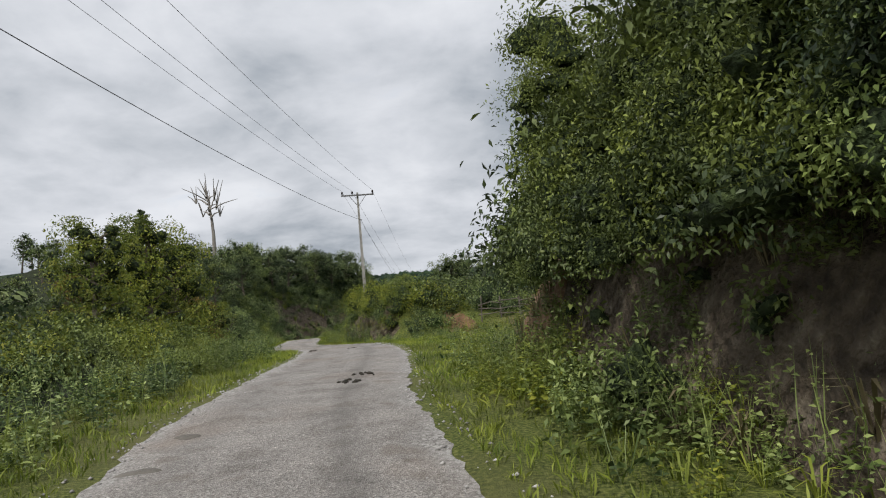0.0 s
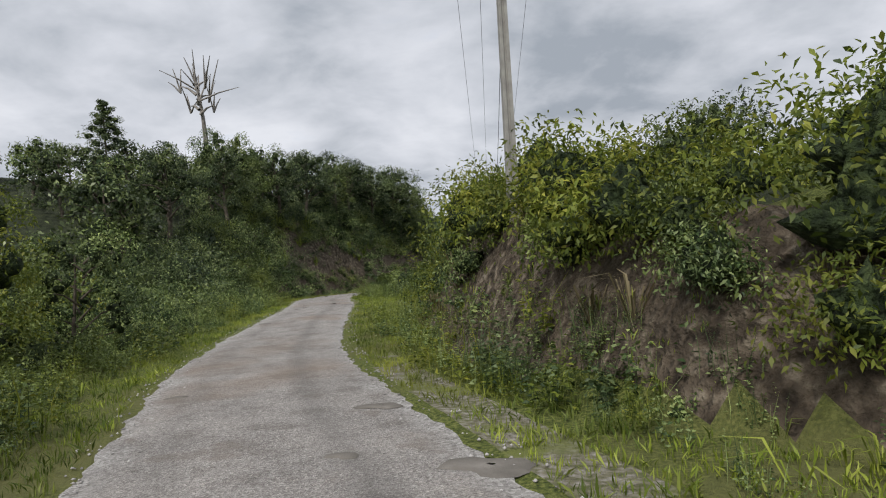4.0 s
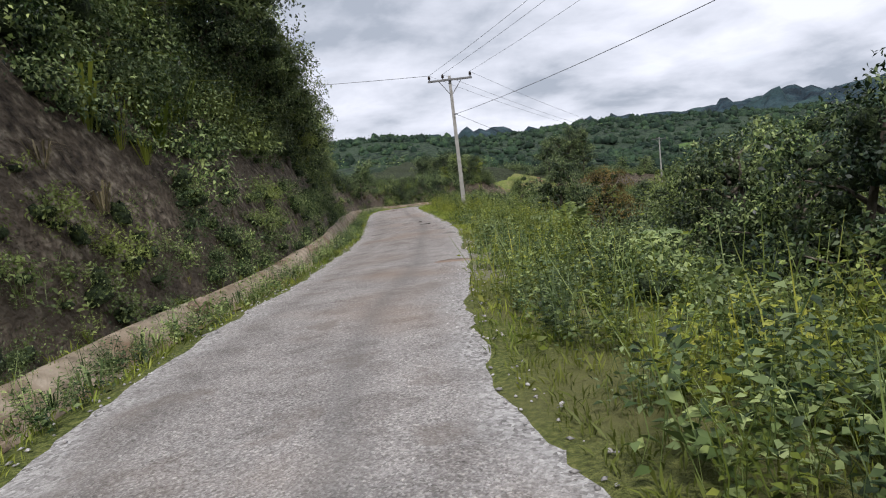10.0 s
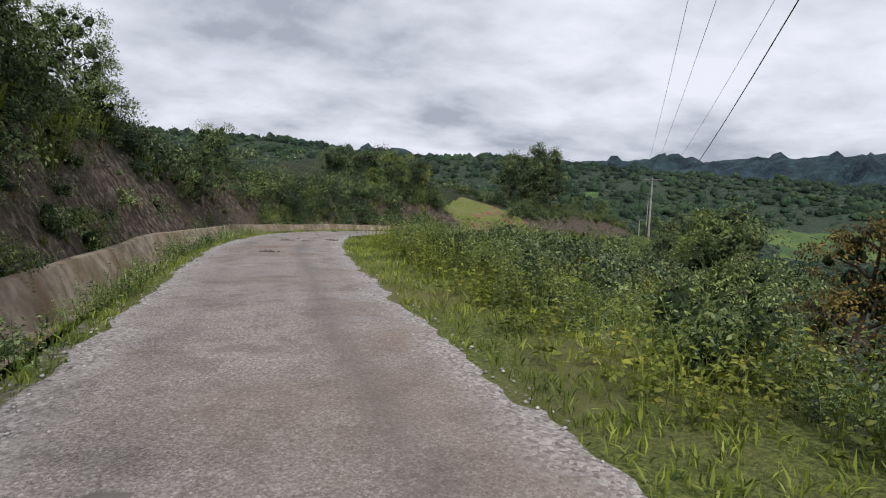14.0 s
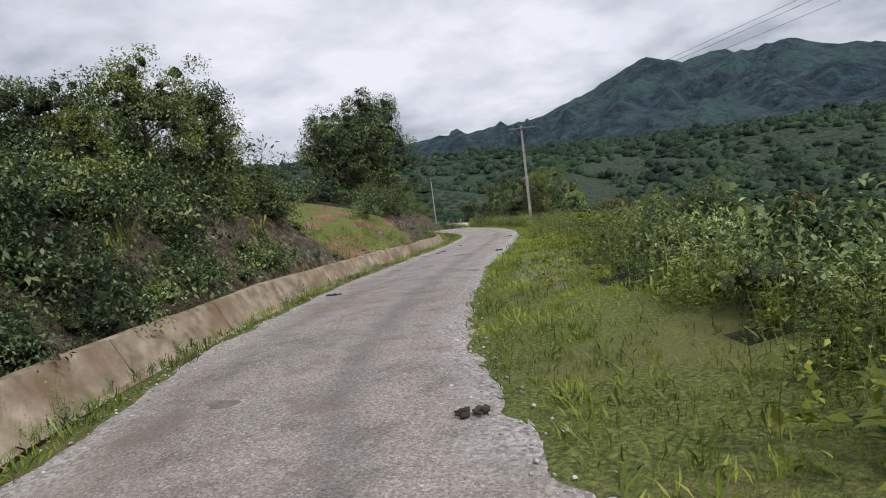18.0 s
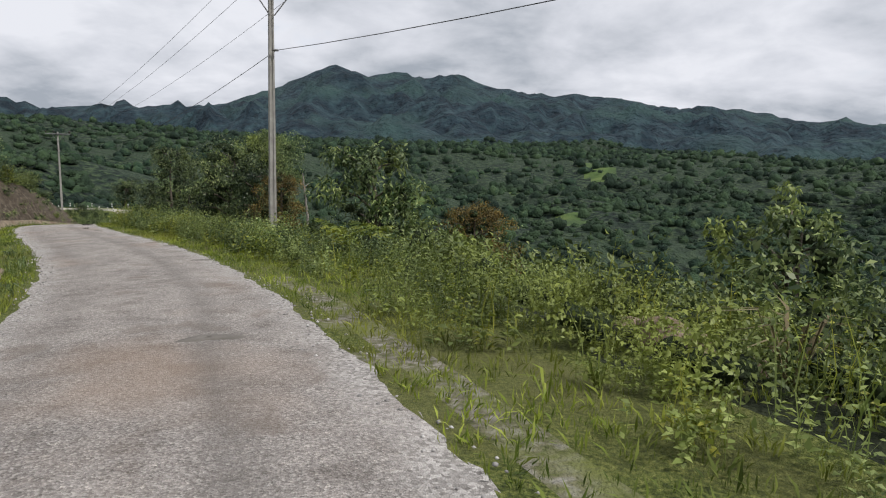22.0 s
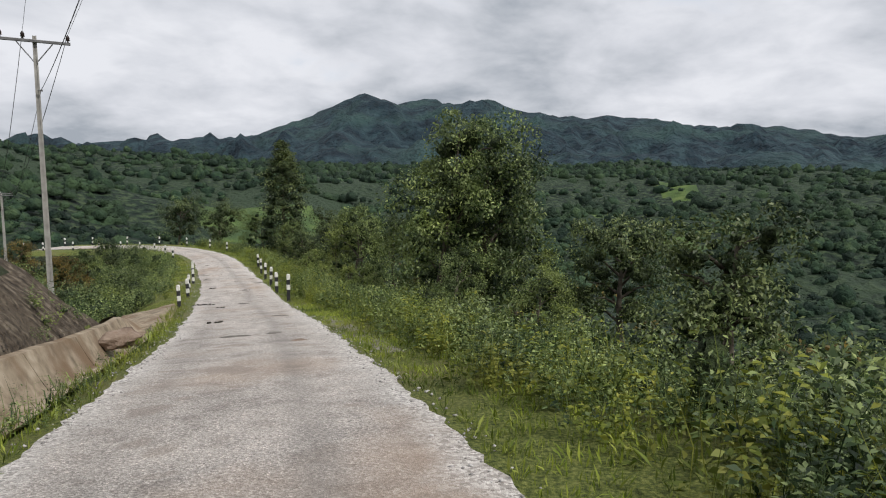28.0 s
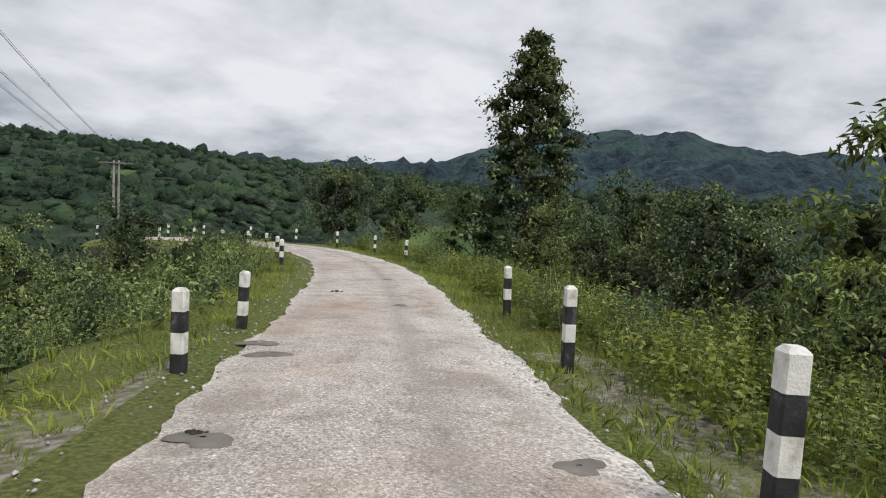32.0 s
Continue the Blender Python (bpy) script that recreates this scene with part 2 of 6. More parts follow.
M["stone"] = mat("road_chippings", [(0.3, (0.25, 0.24, 0.23)), (0.55, (0.42, 0.4, 0.385)), (0.8, (0.58, 0.56, 0.54))], 3, 0.9, 0.2, 60, island=0.6)
M["dark_patch"] = mat("dark_clods", [(0.3, (0.02, 0.018, 0.014)), (0.6, (0.05, 0.045, 0.035)), (0.8, (0.1, 0.09, 0.07))], 7, 0.95, 0.6, 40)
M["mud"] = mat("mud_patch", [(0.3, (0.12, 0.11, 0.095)), (0.6, (0.18, 0.165, 0.145)), (0.8, (0.25, 0.23, 0.205))], 4, 0.95, 0.5, 40)
# Shaded gaps between crowns and a haze tint are put into this colour
M["forest"] = mat("shaded_far_forest", [(0.36, (0.005, 0.013, 0.009)), (0.49, (0.019, 0.037, 0.022)), (0.62, (0.06, 0.09, 0.042))], 0.3, 0.95, 1.0, 0.3, big_scale=0.009, big=(0.038, 0.062, 0.034), dist=5.0)
# Distance haze is painted into the mountain colour as a blue cast
M["mountain"] = mat("hazy_mountain_forest", [(0.33, (0.006, 0.016, 0.025)), (0.5, (0.017, 0.037, 0.05)), (0.66, (0.04, 0.075, 0.086))], 0.022, 0.97, 1.0, 0.05, big_scale=0.0042, big=(0.036, 0.075, 0.072), dist=34.0)
# Crown colour carries the bluish haze of distance mixed into it
M["canopy"] = mat("hazy_far_canopy", [(0.25, (0.008, 0.021, 0.015)), (0.5, (0.021, 0.043, 0.027)), (0.78, (0.058, 0.09, 0.046))], 0.35, 0.9, 1.0, 1.1, island=0.22, big_scale=0.012, big=(0.036, 0.062, 0.033), dist=1.0, clumps=0.05)
M["field"] = mat("crop_field", [(0.3, (0.04, 0.075, 0.022)), (0.5, (0.075, 0.125, 0.03)), (0.75, (0.13, 0.175, 0.05))], 0.1, 0.95, 0.8, 0.9, big_scale=0.03, big=(0.045, 0.08, 0.028), dist=0.8)


def road_material():
    m = bpy.data.materials.new("chip_seal_road")
    m.use_nodes = True
    n, l = m.node_tree.nodes, m.node_tree.links
    p = n["Principled BSDF"]
    p.inputs["Roughness"].default_value, p.inputs["Specular IOR Level"].default_value = 0.9, 0.25
    geo, uv = n.new("ShaderNodeNewGeometry"), n.new("ShaderNodeUVMap")

    def noise_of(scale, detail=5.0):
        t = n.new("ShaderNodeTexNoise")
        t.inputs["Scale"].default_value, t.inputs["Detail"].default_value = scale, detail
        l.new(geo.outputs["Position"], t.inputs["Vector"])
        return t.outputs[0]

    def ramp(src, stops):
        r = n.new("ShaderNodeValToRGB")
        while len(r.color_ramp.elements) < len(stops):
            r.color_ramp.elements.new(0.5)
        for e, (q, c) in zip(r.color_ramp.elements, stops):
            e.position, e.color = q, (*c, 1)
        l.new(src, r.inputs[0])
        return r.outputs[0]

    def mix(fac, a, b, kind="MIX"):
        x = n.new("ShaderNodeMix"); x.data_type, x.blend_type = "RGBA", kind
        for s, v in ((0, fac), (6, a), (7, b)):
            if isinstance(v, (float, tuple)):
                x.inputs[s].default_value = v
            else:
                l.new(v, x.inputs[s])
        return x.outputs[2]

    vor = n.new("ShaderNodeTexVoronoi")
    vor.inputs["Scale"].default_value = 75.0
    l.new(geo.outputs["Position"], vor.inputs["Vector"])
    chips = ramp(vor.outputs["Color"], [(0.1, (0.09, 0.086, 0.082)), (0.5, (0.235, 0.226, 0.218)), (0.9, (0.46, 0.445, 0.43))])
    worn = ramp(noise_of(0.9), [(0.35, (0.225, 0.208, 0.192)), (0.65, (0.365, 0.34, 0.315))])
    col = mix(0.4, chips, worn)
    grit = ramp(noise_of(38.0, 8.0), [(0.36, (0.72, 0.71, 0.7)), (0.5, (1.04, 1.04, 1.04)), (0.64, (1.3, 1.29, 1.27))])
    col = mix(0.7, col, grit, "MULTIPLY")
    spots = n.new("ShaderNodeTexVoronoi")
    spots.inputs["Scale"].default_value = 42.0
    l.new(geo.outputs["Position"], spots.inputs["Vector"])
    pebbles = ramp(spots.outputs["Color"], [(0.08, (0.5, 0.49, 0.47)), (0.25, (0.95, 0.95, 0.95)), (0.72, (1.0, 1.0, 1.0)), (0.92, (1.55, 1.53, 1.5))])
    col = mix(0.6, col, pebbles, "MULTIPLY")
    bald = ramp(noise_of(2.3, 8.0), [(0.36, (0.8, 0.78, 0.76)), (0.46, (1.04, 1.04, 1.03)), (0.62, (1.14, 1.13, 1.12))])
    col = mix(0.8, col, bald, "MULTIPLY")
    dirt = ramp(noise_of(0.33, 7.0), [(0.52, (0, 0, 0)), (0.7, (0.55, 0.55, 0.55))])
    col = mix(dirt, col, (0.25, 0.185, 0.135, 1))
    # shallow hollows where mud has dried
    hollow = ramp(noise_of(1.15, 6.0), [(0.6, (0, 0, 0)), (0.66, (0.5, 0.5, 0.5))])
    col = mix(hollow, col, (0.16, 0.135, 0.112, 1))
    # wheel tracks: smoother and darker along two lines of the road
    sepu = n.new("ShaderNodeSeparateXYZ")
    l.new(uv.outputs[0], sepu.inputs[0])
    wob = n.new("ShaderNodeMath"); wob.operation = "MULTIPLY_ADD"
    wob.inputs[1].default_value = 0.14
    l.new(noise_of(0.1, 2.0), wob.inputs[0]); l.new(sepu.outputs[0], wob.inputs[2])
    track = ramp(wob.outputs[0], [(0.0, (0, 0, 0)), (0.06, (0, 0, 0)), (0.12, (0, 0, 0))])
    tr = [n_ for n_ in n if n_.bl_idname == "ShaderNodeValToRGB"][-1].color_ramp
    for pos, v in ((0.28, 0.0), (0.34, 0.22), (0.42, 0.0), (0.64, 0.0), (0.7, 0.42), (0.725, 0.3), (0.78, 0.0)):
        e = tr.elements.new(pos)
        e.color = (v, v, v, 1)
    col = mix(track, col, (0.13, 0.124, 0.116, 1))
    # loose pale chippings gather towards both edges
    away = n.new("ShaderNodeMath"); away.operation = "SUBTRACT"; away.inputs[1].default_value = 0.5
    l.new(sepu.outputs[0], away.inputs[0])
    off = n.new("ShaderNodeMath"); off.operation = "ABSOLUTE"
    l.new(away.outputs[0], off.inputs[0])
    edge = n.new("ShaderNodeMath"); edge.operation = "MULTIPLY_ADD"; edge.inputs[1].default_value = 0.22
    l.new(noise_of(1.1, 6.0), edge.inputs[0]); l.new(off.outputs[0], edge.inputs[2])
    shoulder = ramp(edge.outputs[0], [(0.4, (0, 0, 0)), (0.49, (0.75, 0.75, 0.75))])
    big_chips = n.new("ShaderNodeTexVoronoi")
    big_chips.inputs["Scale"].default_value = 34.0
    l.new(geo.outputs["Position"], big_chips.inputs["Vector"])
    col = mix(shoulder, col, ramp(big_chips.outputs["Color"], [(0.1, (0.15, 0.145, 0.135)), (0.5, (0.36, 0.35, 0.335)), (0.9, (0.6, 0.59, 0.57))]))
    # the road's tone shifts along its length: browner midway, paler at its end
    along = n.new("ShaderNodeMath"); along.operation = "MULTIPLY_ADD"
    along.inputs[1].default_value, along.inputs[2].default_value = 4.2 / 320.0, 20.0 / 320.0
    l.new(sepu.outputs[1], along.inputs[0])
    along_tone = ramp(along.outputs[0], [((s + 20) / 320.0, c) for s, c in ((0, (0.97, 0.96, 0.95)), (80, (1.0, 1.0, 1.0)), (98, (0.92, 0.885, 0.86)), (150, (0.93, 0.89, 0.86)), (165, (1.05, 1.02, 1.0)), (200, (1.14, 1.11, 1.08)), (225, (1.4, 1.37, 1.34)), (250, (1.62, 1.58, 1.54)), (290, (1.66, 1.62, 1.58)))])
    col = mix(1.0, col, along_tone, "MULTIPLY")
    l.new(col, p.inputs["Base Color"])
    hs = n.new("ShaderNodeMath"); hs.operation = "MULTIPLY_ADD"
    hs.inputs[1].default_value = 0.8
    l.new(noise_of(5.0), hs.inputs[0]); l.new(vor.outputs["Distance"], hs.inputs[2])
    b = n.new("ShaderNodeBump")
    b.inputs["Strength"].default_value, b.inputs["Distance"].default_value = 0.7, 0.015
    l.new(hs.outputs[0], b.inputs["Height"]); l.new(b.outputs[0], p.inputs["Normal"])
    return m


M["road"] = road_material()

# ---- the line of the road ----
ROAD = np.array([(-0.4, -18.0, -0.2), (-0.35, -9.0, -0.1),
                 (-0.69, -0.13, 0.0), (-2.16, 8.85, 0.09), (-2.93, 17.9, -0.05), (-4.68, 26.82, -0.44), (-7.66, 35.4, -0.96),
                 (-10.71, 43.97, -1.39), (-12.6, 52.87, -1.71), (-14.19, 61.81, -2.01), (-16.11, 70.72, -2.38), (-15.75, 79.89, -2.87),
                 (-13.07, 88.61, -3.35), (-10.6, 97.34, -3.74), (-8.77, 106.24, -4.12), (-7.05, 115.15, -4.5), (-4.96, 123.98, -4.94),
                 (-1.56, 132.47, -5.54), (4.02, 139.79, -6.25), (11.51, 145.05, -6.97), (19.45, 149.47, -7.76), (27.26, 154.03, -8.6),
                 (34.85, 158.99, -9.41), (41.63, 164.98, -10.16), (47.9, 171.53, -10.92), (54.44, 177.81, -11.75), (61.83, 183.14, -12.8),
                 (69.88, 187.34, -14.05), (77.76, 191.83, -15.41), (85.46, 196.64, -16.64), (92.89, 201.47, -17.43),
                 (99.9, 206.3, -18.05), (106.7, 211.2, -18.45), (112.3, 216.2, -18.8), (116.8, 222.2, -19.1), (119.5, 229.8, -19.5), (120.0, 239.0, -20.0)])
HALF = 1.72
S0 = -18.0


def spline(points, per=24):
    q = np.vstack([2 * points[0] - points[1], points, 2 * points[-1] - points[-2]])
    out = []
    for k in range(1, len(q) - 2):
        a, b, c, d = q[k - 1], q[k], q[k + 1], q[k + 2]
        u = np.linspace(0, 1, per, endpoint=False)[:, None]
        out.append(0.5 * (2 * b + (c - a) * u + (2 * a - 5 * b + 4 * c - d) * u**2 + (3 * b - a - 3 * c + d) * u**3))
    return np.vstack(out + [points[-1:]])


LINE = spline(ROAD)
ARC = np.r_[0, np.cumsum(np.linalg.norm(np.diff(LINE[:, :2], axis=0), axis=1))] + S0
S1 = float(ARC[-1])
TAN = np.gradient(LINE[:, :2], axis=0)
TAN /= np.linalg.norm(TAN, axis=1)[:, None]


def on_road(s, lat, up=0.0):
    """World places at s metres along the road, lat metres to its left, up over its surface."""
    s, lat = np.broadcast_arrays(np.asarray(s, float), np.asarray(lat, float))
    c = np.stack([np.interp(s, ARC, LINE[:, k]) for k in range(3)], -1)
    t = np.stack([np.interp(s, ARC, TAN[:, k]) for k in range(2)], -1)
    t /= np.linalg.norm(t, axis=-1, keepdims=True)
    return np.stack([c[..., 0] - t[..., 1] * lat, c[..., 1] + t[..., 0] * lat, c[..., 2] + up], -1)


# along the road: where the bank begins past the edge, its run, its rise, the slope past it
LEFT = [(-20, 1.2, 4, 0.5, 0.02), (40, 1.2, 4, 0.6, 0.05), (58, 1.5, 4, 0.8, 0.08), (67, 2.6, 4, 1.6, 0.15), (74, 2.2, 3.2, 4.2, 0.24), (80, 1.8, 3, 6, 0.32),
        (100, 1.8, 3, 7, 0.32), (112, 1.8, 2.6, 6, 0.3), (120, 1.9, 1.7, 3.4, 0.25), (128, 1.9, 1.6, 3.1, 0.16), (135, 1.9, 1.4, 2.8, 0.1), (142, 1.9, 1.3, 2.3, 0.08), (150, 1.9, 1.5, 2.3, 0.06), (160, 1.9, 1.7, 2.5, 0.08),
        (164, 2.0, 2.6, 1.0, 0.2), (170, 2.0, 3, 0.9, 0.28), (177, 2.0, 1.8, 2.2, 0.28), (188, 2.0, 1.8, 2.6, 0.12), (200, 1.8, 2.0, 3.4, 0.1),
        (226, 1.6, 2.0, 3.2, 0.05), (238, 1.6, 2.2, 2.2, 0.0), (242, 1.4, 2.4, 0.6, -0.02), (244.5, 0.7, 2.6, -0.8, -0.08), (262, 1.0, 3, -1.2, -0.12), (330, 1, 3, -1, -0.1)]
RIGHT = [(-20, 1.8, 1.5, 4.5, 0.5), (0, 1.8, 1.5, 4.4, 0.5), (11, 2.0, 1.5, 3.6, 0.4), (14, 2.0, 1.8, 3.0, 0.35), (16.5, 3.2, 2.0, 1.8, 0.2), (18.5, 6, 4, 0.2, 0.02),
         (29, 6, 4, 0.2, 0.0), (33, 3.5, 2.5, 0.9, 0.0), (37, 1.7, 1.3, 2.0, 0.02), (47, 1.7, 1.3, 2.6, 0.02), (53, 2.5, 2, 1.2, 0.0),
         (58, 6, 4, 0.3, -0.02), (67, 6, 5, 0.0, -0.05), (74, 2.5, 4, -1.0, -0.22), (85, 1.5, 4, -2.0, -0.35), (110, 1.8, 4, -2, -0.38),
         (130, 2.0, 4, -1.2, -0.28), (150, 3.0, 4, -0.7, -0.2), (165, 2.6, 4, -1.2, -0.28), (190, 2.2, 4, -1.2, -0.28), (230, 1.6, 4, -1.5, -0.35), (330, 1.4, 4, -1.5, -0.28)]
LEFT, RIGHT = np.array(LEFT, float), np.array(RIGHT, float)


def side_height(s, lat):
    """Height of the ground over the road's surface, s along it and lat to its left."""
    s, lat = np.broadcast_arrays(np.asarray(s, float), np.asarray(lat, float))
    d = np.clip(np.abs(lat) - HALF, 0, None)
    out = np.zeros(s.shape)
    for table, here in ((LEFT, lat >= 0), (RIGHT, lat < 0)):
        d0, run, rise, slope = (np.interp(s, table[:, 0], table[:, k]) for k in (1, 2, 3, 4))
        u = np.clip((d - d0) / run, 0, 1)
        u = np.where(rise > 1.5, u**0.85, u * u * (3 - 2 * u))
        z = rise * u + slope * 26 * (1 - np.exp(-np.clip(d - d0 - run, 0, None) / 26))
        out = np.where(here, z, out)
    return out - 0.03 * np.clip(d / 0.3, 0, 1)


def wobble(x, y, k):
    """Smooth unevenness of about one unit, with waves of about k metres."""
    x, y = np.asarray(x) / k, np.asarray(y) / k
    return (np.sin(1.7 * x + 0.6 * y + 1) * np.cos(2.1 * y - 0.9 * x) + 0.6 * np.sin(3.9 * x - 2.3 * y + 2) * np.cos(1.3 * x + 4.4 * y)
            + 0.35 * np.sin(7.7 * x + 5.1 * y) * np.cos(9.3 * y - 4.1 * x + 1)) / 1.6


def bank_noise(s, lat):
    d = np.clip(np.abs(lat) - HALF - 1.2, 0, 3) / 3
    return d * (0.26 * wobble(s, lat * 1.7, 2.1) + 0.17 * wobble(s + 31, lat * 2 + 7, 0.7))


def on_ground(s, lat, up=0.0):
    s, lat = np.broadcast_arrays(np.asarray(s, float), np.asarray(lat, float))
    return on_road(s, lat, side_height(s, lat) + bank_noise(s, lat) + up)


# ---- mesh helpers ----


def mesh_of(name, verts, faces, material=None, smooth=False):
    """A mesh from an array of places and one of faces with equal numbers of corners."""
    verts, faces = np.asarray(verts, np.float32), np.asarray(faces, np.int32)
    me = bpy.data.meshes.new(name)
    me.vertices.add(len(verts))
    me.vertices.foreach_set("co", verts.ravel())
    me.loops.add(faces.size)
    me.loops.foreach_set("vertex_index", faces.ravel())
    me.polygons.add(len(faces))
    me.polygons.foreach_set("loop_start", np.arange(0, faces.size, faces.shape[1], dtype=np.int32))
    me.update(calc_edges=True)
    if smooth:
        me.polygons.foreach_set("use_smooth", np.ones(len(faces), bool))
    if material:
        me.materials.append(material)
    return me


def grid_faces(rows, cols, wrap=False):
    a = np.arange(rows * cols).reshape(rows, cols)
    if wrap:
        a = np.hstack([a, a[:, :1]])
    return np.stack([a[:-1, :-1], a[:-1, 1:], a[1:, 1:], a[1:, :-1]], -1).reshape(-1, 4)


def part(name, data, material, parent, label=""):
    """A mesh as one part under a thing; data is a mesh or a bmesh."""
    if isinstance(data, bmesh.types.BMesh):
        me = bpy.data.meshes.new(name)
        data.to_mesh(me)
        data.free()
        me.materials.append(material)
        data = me
    ob = new(name, data)
    ob.parent = parent
    if label:
        ob["label"] = label
    return ob


def thing(name, label, category, place=(0, 0, 0), group="", kind="", turn=0.0):
    ob = new(name)
    ob.empty_display_size = 0.2
    ob.matrix_basis = pose(*place, 0, 0, turn)
    return tagged(ob, label, category, group, kind)


def tube(path, radii, sides=7):
    """Places and faces of a round limb along a path."""
    path, radii = np.asarray(path, float), np.asarray(radii, float)
    d = np.gradient(path, axis=0)
    d /= np.linalg.norm(d, axis=1)[:, None] + 1e-9
    ref = np.where(np.abs(d[:, 2:]) < 0.9, (0, 0, 1.0), (1.0, 0, 0))
    u = np.cross(d, ref); u /= np.linalg.norm(u, axis=1)[:, None]
    v = np.cross(d, u)
    a = np.linspace(0, 2 * np.pi, sides, endpoint=False)
    ring = path[:, None] + radii[:, None, None] * (np.cos(a)[None, :, None] * u[:, None] + np.sin(a)[None, :, None] * v[:, None])
    return ring.reshape(-1, 3), grid_faces(len(path), sides, True)


def join(pieces):
    vs, fs, n = [], [], 0
    for v, f in pieces:
        vs.append(v)
        fs.append(f + n)
        n += len(v)
    return np.vstack(vs), np.vstack(fs)


rng = np.random.default_rng(7)


def leaves(centres, outward, length, width=0.42, droop=0.35, spread=0.9, face=0.0):
    """Folded leaves, four corners each, at the centres, pointing outward and drooping."""
    n = len(centres)
    length = np.broadcast_to(np.asarray(length, float), (n,)) * rng.uniform(0.65, 1.3, n)
    t = outward * (1 - 0.75 * face) + spread * rng.normal(size=(n, 3)) * 0.6
    t[:, 2] -= droop
    t /= np.linalg.norm(t, axis=1)[:, None] + 1e-9
    r = rng.normal(size=(n, 3)) * 0.5 + (0, 0, 1 - 0.3 * face) + outward * face
    w = np.cross(t, r); w /= np.linalg.norm(w, axis=1)[:, None] + 1e-9
    up = np.cross(w, t)
    L = length[:, None]
    mid = centres + t * L * 0.45 + up * L * 0.1
    v = np.stack([centres, mid + w * L * width * 0.5, centres + t * L - up * L * 0.1, mid - w * L * width * 0.5], 1)
    return v.reshape(-1, 3), np.arange(4 * n).reshape(-1, 4)


def ball_points(n, flat=0.3):
    p = rng.normal(size=(n, 3))
    p /= np.linalg.norm(p, axis=1)[:, None]
    p[:, 2] = np.where(p[:, 2] < -flat, -p[:, 2], p[:, 2])
    return p


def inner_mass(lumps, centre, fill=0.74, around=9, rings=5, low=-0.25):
    """A rough closed mass inside lumps given as (centre, radius): a solid core behind sparse leaves."""
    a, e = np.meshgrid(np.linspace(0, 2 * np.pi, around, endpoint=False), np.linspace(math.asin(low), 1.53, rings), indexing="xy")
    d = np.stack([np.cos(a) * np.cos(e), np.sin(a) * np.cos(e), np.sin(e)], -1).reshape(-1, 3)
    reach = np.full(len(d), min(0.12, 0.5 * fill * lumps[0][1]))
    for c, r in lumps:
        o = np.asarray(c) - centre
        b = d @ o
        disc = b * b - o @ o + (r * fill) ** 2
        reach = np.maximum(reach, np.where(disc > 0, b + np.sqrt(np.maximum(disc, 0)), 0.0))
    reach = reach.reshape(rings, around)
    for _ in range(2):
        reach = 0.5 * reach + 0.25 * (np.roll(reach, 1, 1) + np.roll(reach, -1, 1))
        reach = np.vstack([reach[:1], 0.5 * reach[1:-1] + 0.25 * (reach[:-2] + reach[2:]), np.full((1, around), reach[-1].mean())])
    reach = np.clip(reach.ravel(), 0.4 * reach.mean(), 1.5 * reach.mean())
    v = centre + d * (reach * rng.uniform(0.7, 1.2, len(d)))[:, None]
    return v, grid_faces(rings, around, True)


def bush_shape(n, leaf, lumps=5, tall=1.0, mass_grid=(10, 6), **k):
    """A bush about one metre in radius: lumps of leaves over a dark core."""
    vs, blobs = [], []
    for _ in range(lumps):
        c = np.array([rng.uniform(-0.55, 0.55), rng.uniform(-0.55, 0.55), rng.uniform(0.15, 0.75) * tall])
        r = rng.uniform(0.35, 0.6)
        blobs.append((c, r))
        p = ball_points(n // lumps, 0.8)
        q = c + p * r * rng.uniform(0.42, 1.14, (len(p), 1)) * (1, 1, 0.9)
        q[:, 2] = np.maximum(q[:, 2], 0.02)
        vs.append(leaves(q, p, leaf, **{"face": 0.9, "width": 0.5, **k}))
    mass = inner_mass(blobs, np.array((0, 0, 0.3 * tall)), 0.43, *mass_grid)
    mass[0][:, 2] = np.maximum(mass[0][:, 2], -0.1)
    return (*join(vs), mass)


def weed_shape(stems, leaf, height=1.0):
    """Upright weeds: thin stems with leaves up their length."""
    vs = []
    for _ in range(stems):
        a, r = rng.uniform(0, 6.28), rng.uniform(0, 0.75)
        base = np.array([r * math.cos(a), r * math.sin(a), 0])
        top = base + (rng.normal() * 0.15, rng.normal() * 0.15, height * rng.uniform(0.6, 1.15))
        m = 10
        u = rng.uniform(0.15, 1, m)[:, None]
        c = base + (top - base) * u
        o = ball_points(m); o[:, 2] = 0.35
        vs.append(leaves(c, o, leaf * (1.25 - 0.6 * u[:, 0]), width=0.5, droop=0.25, spread=0.3))
        vs.append(leaves(np.array([base]), np.array([(top - base)]) / height, height, width=0.012, droop=0, spread=0))
    return join(vs)


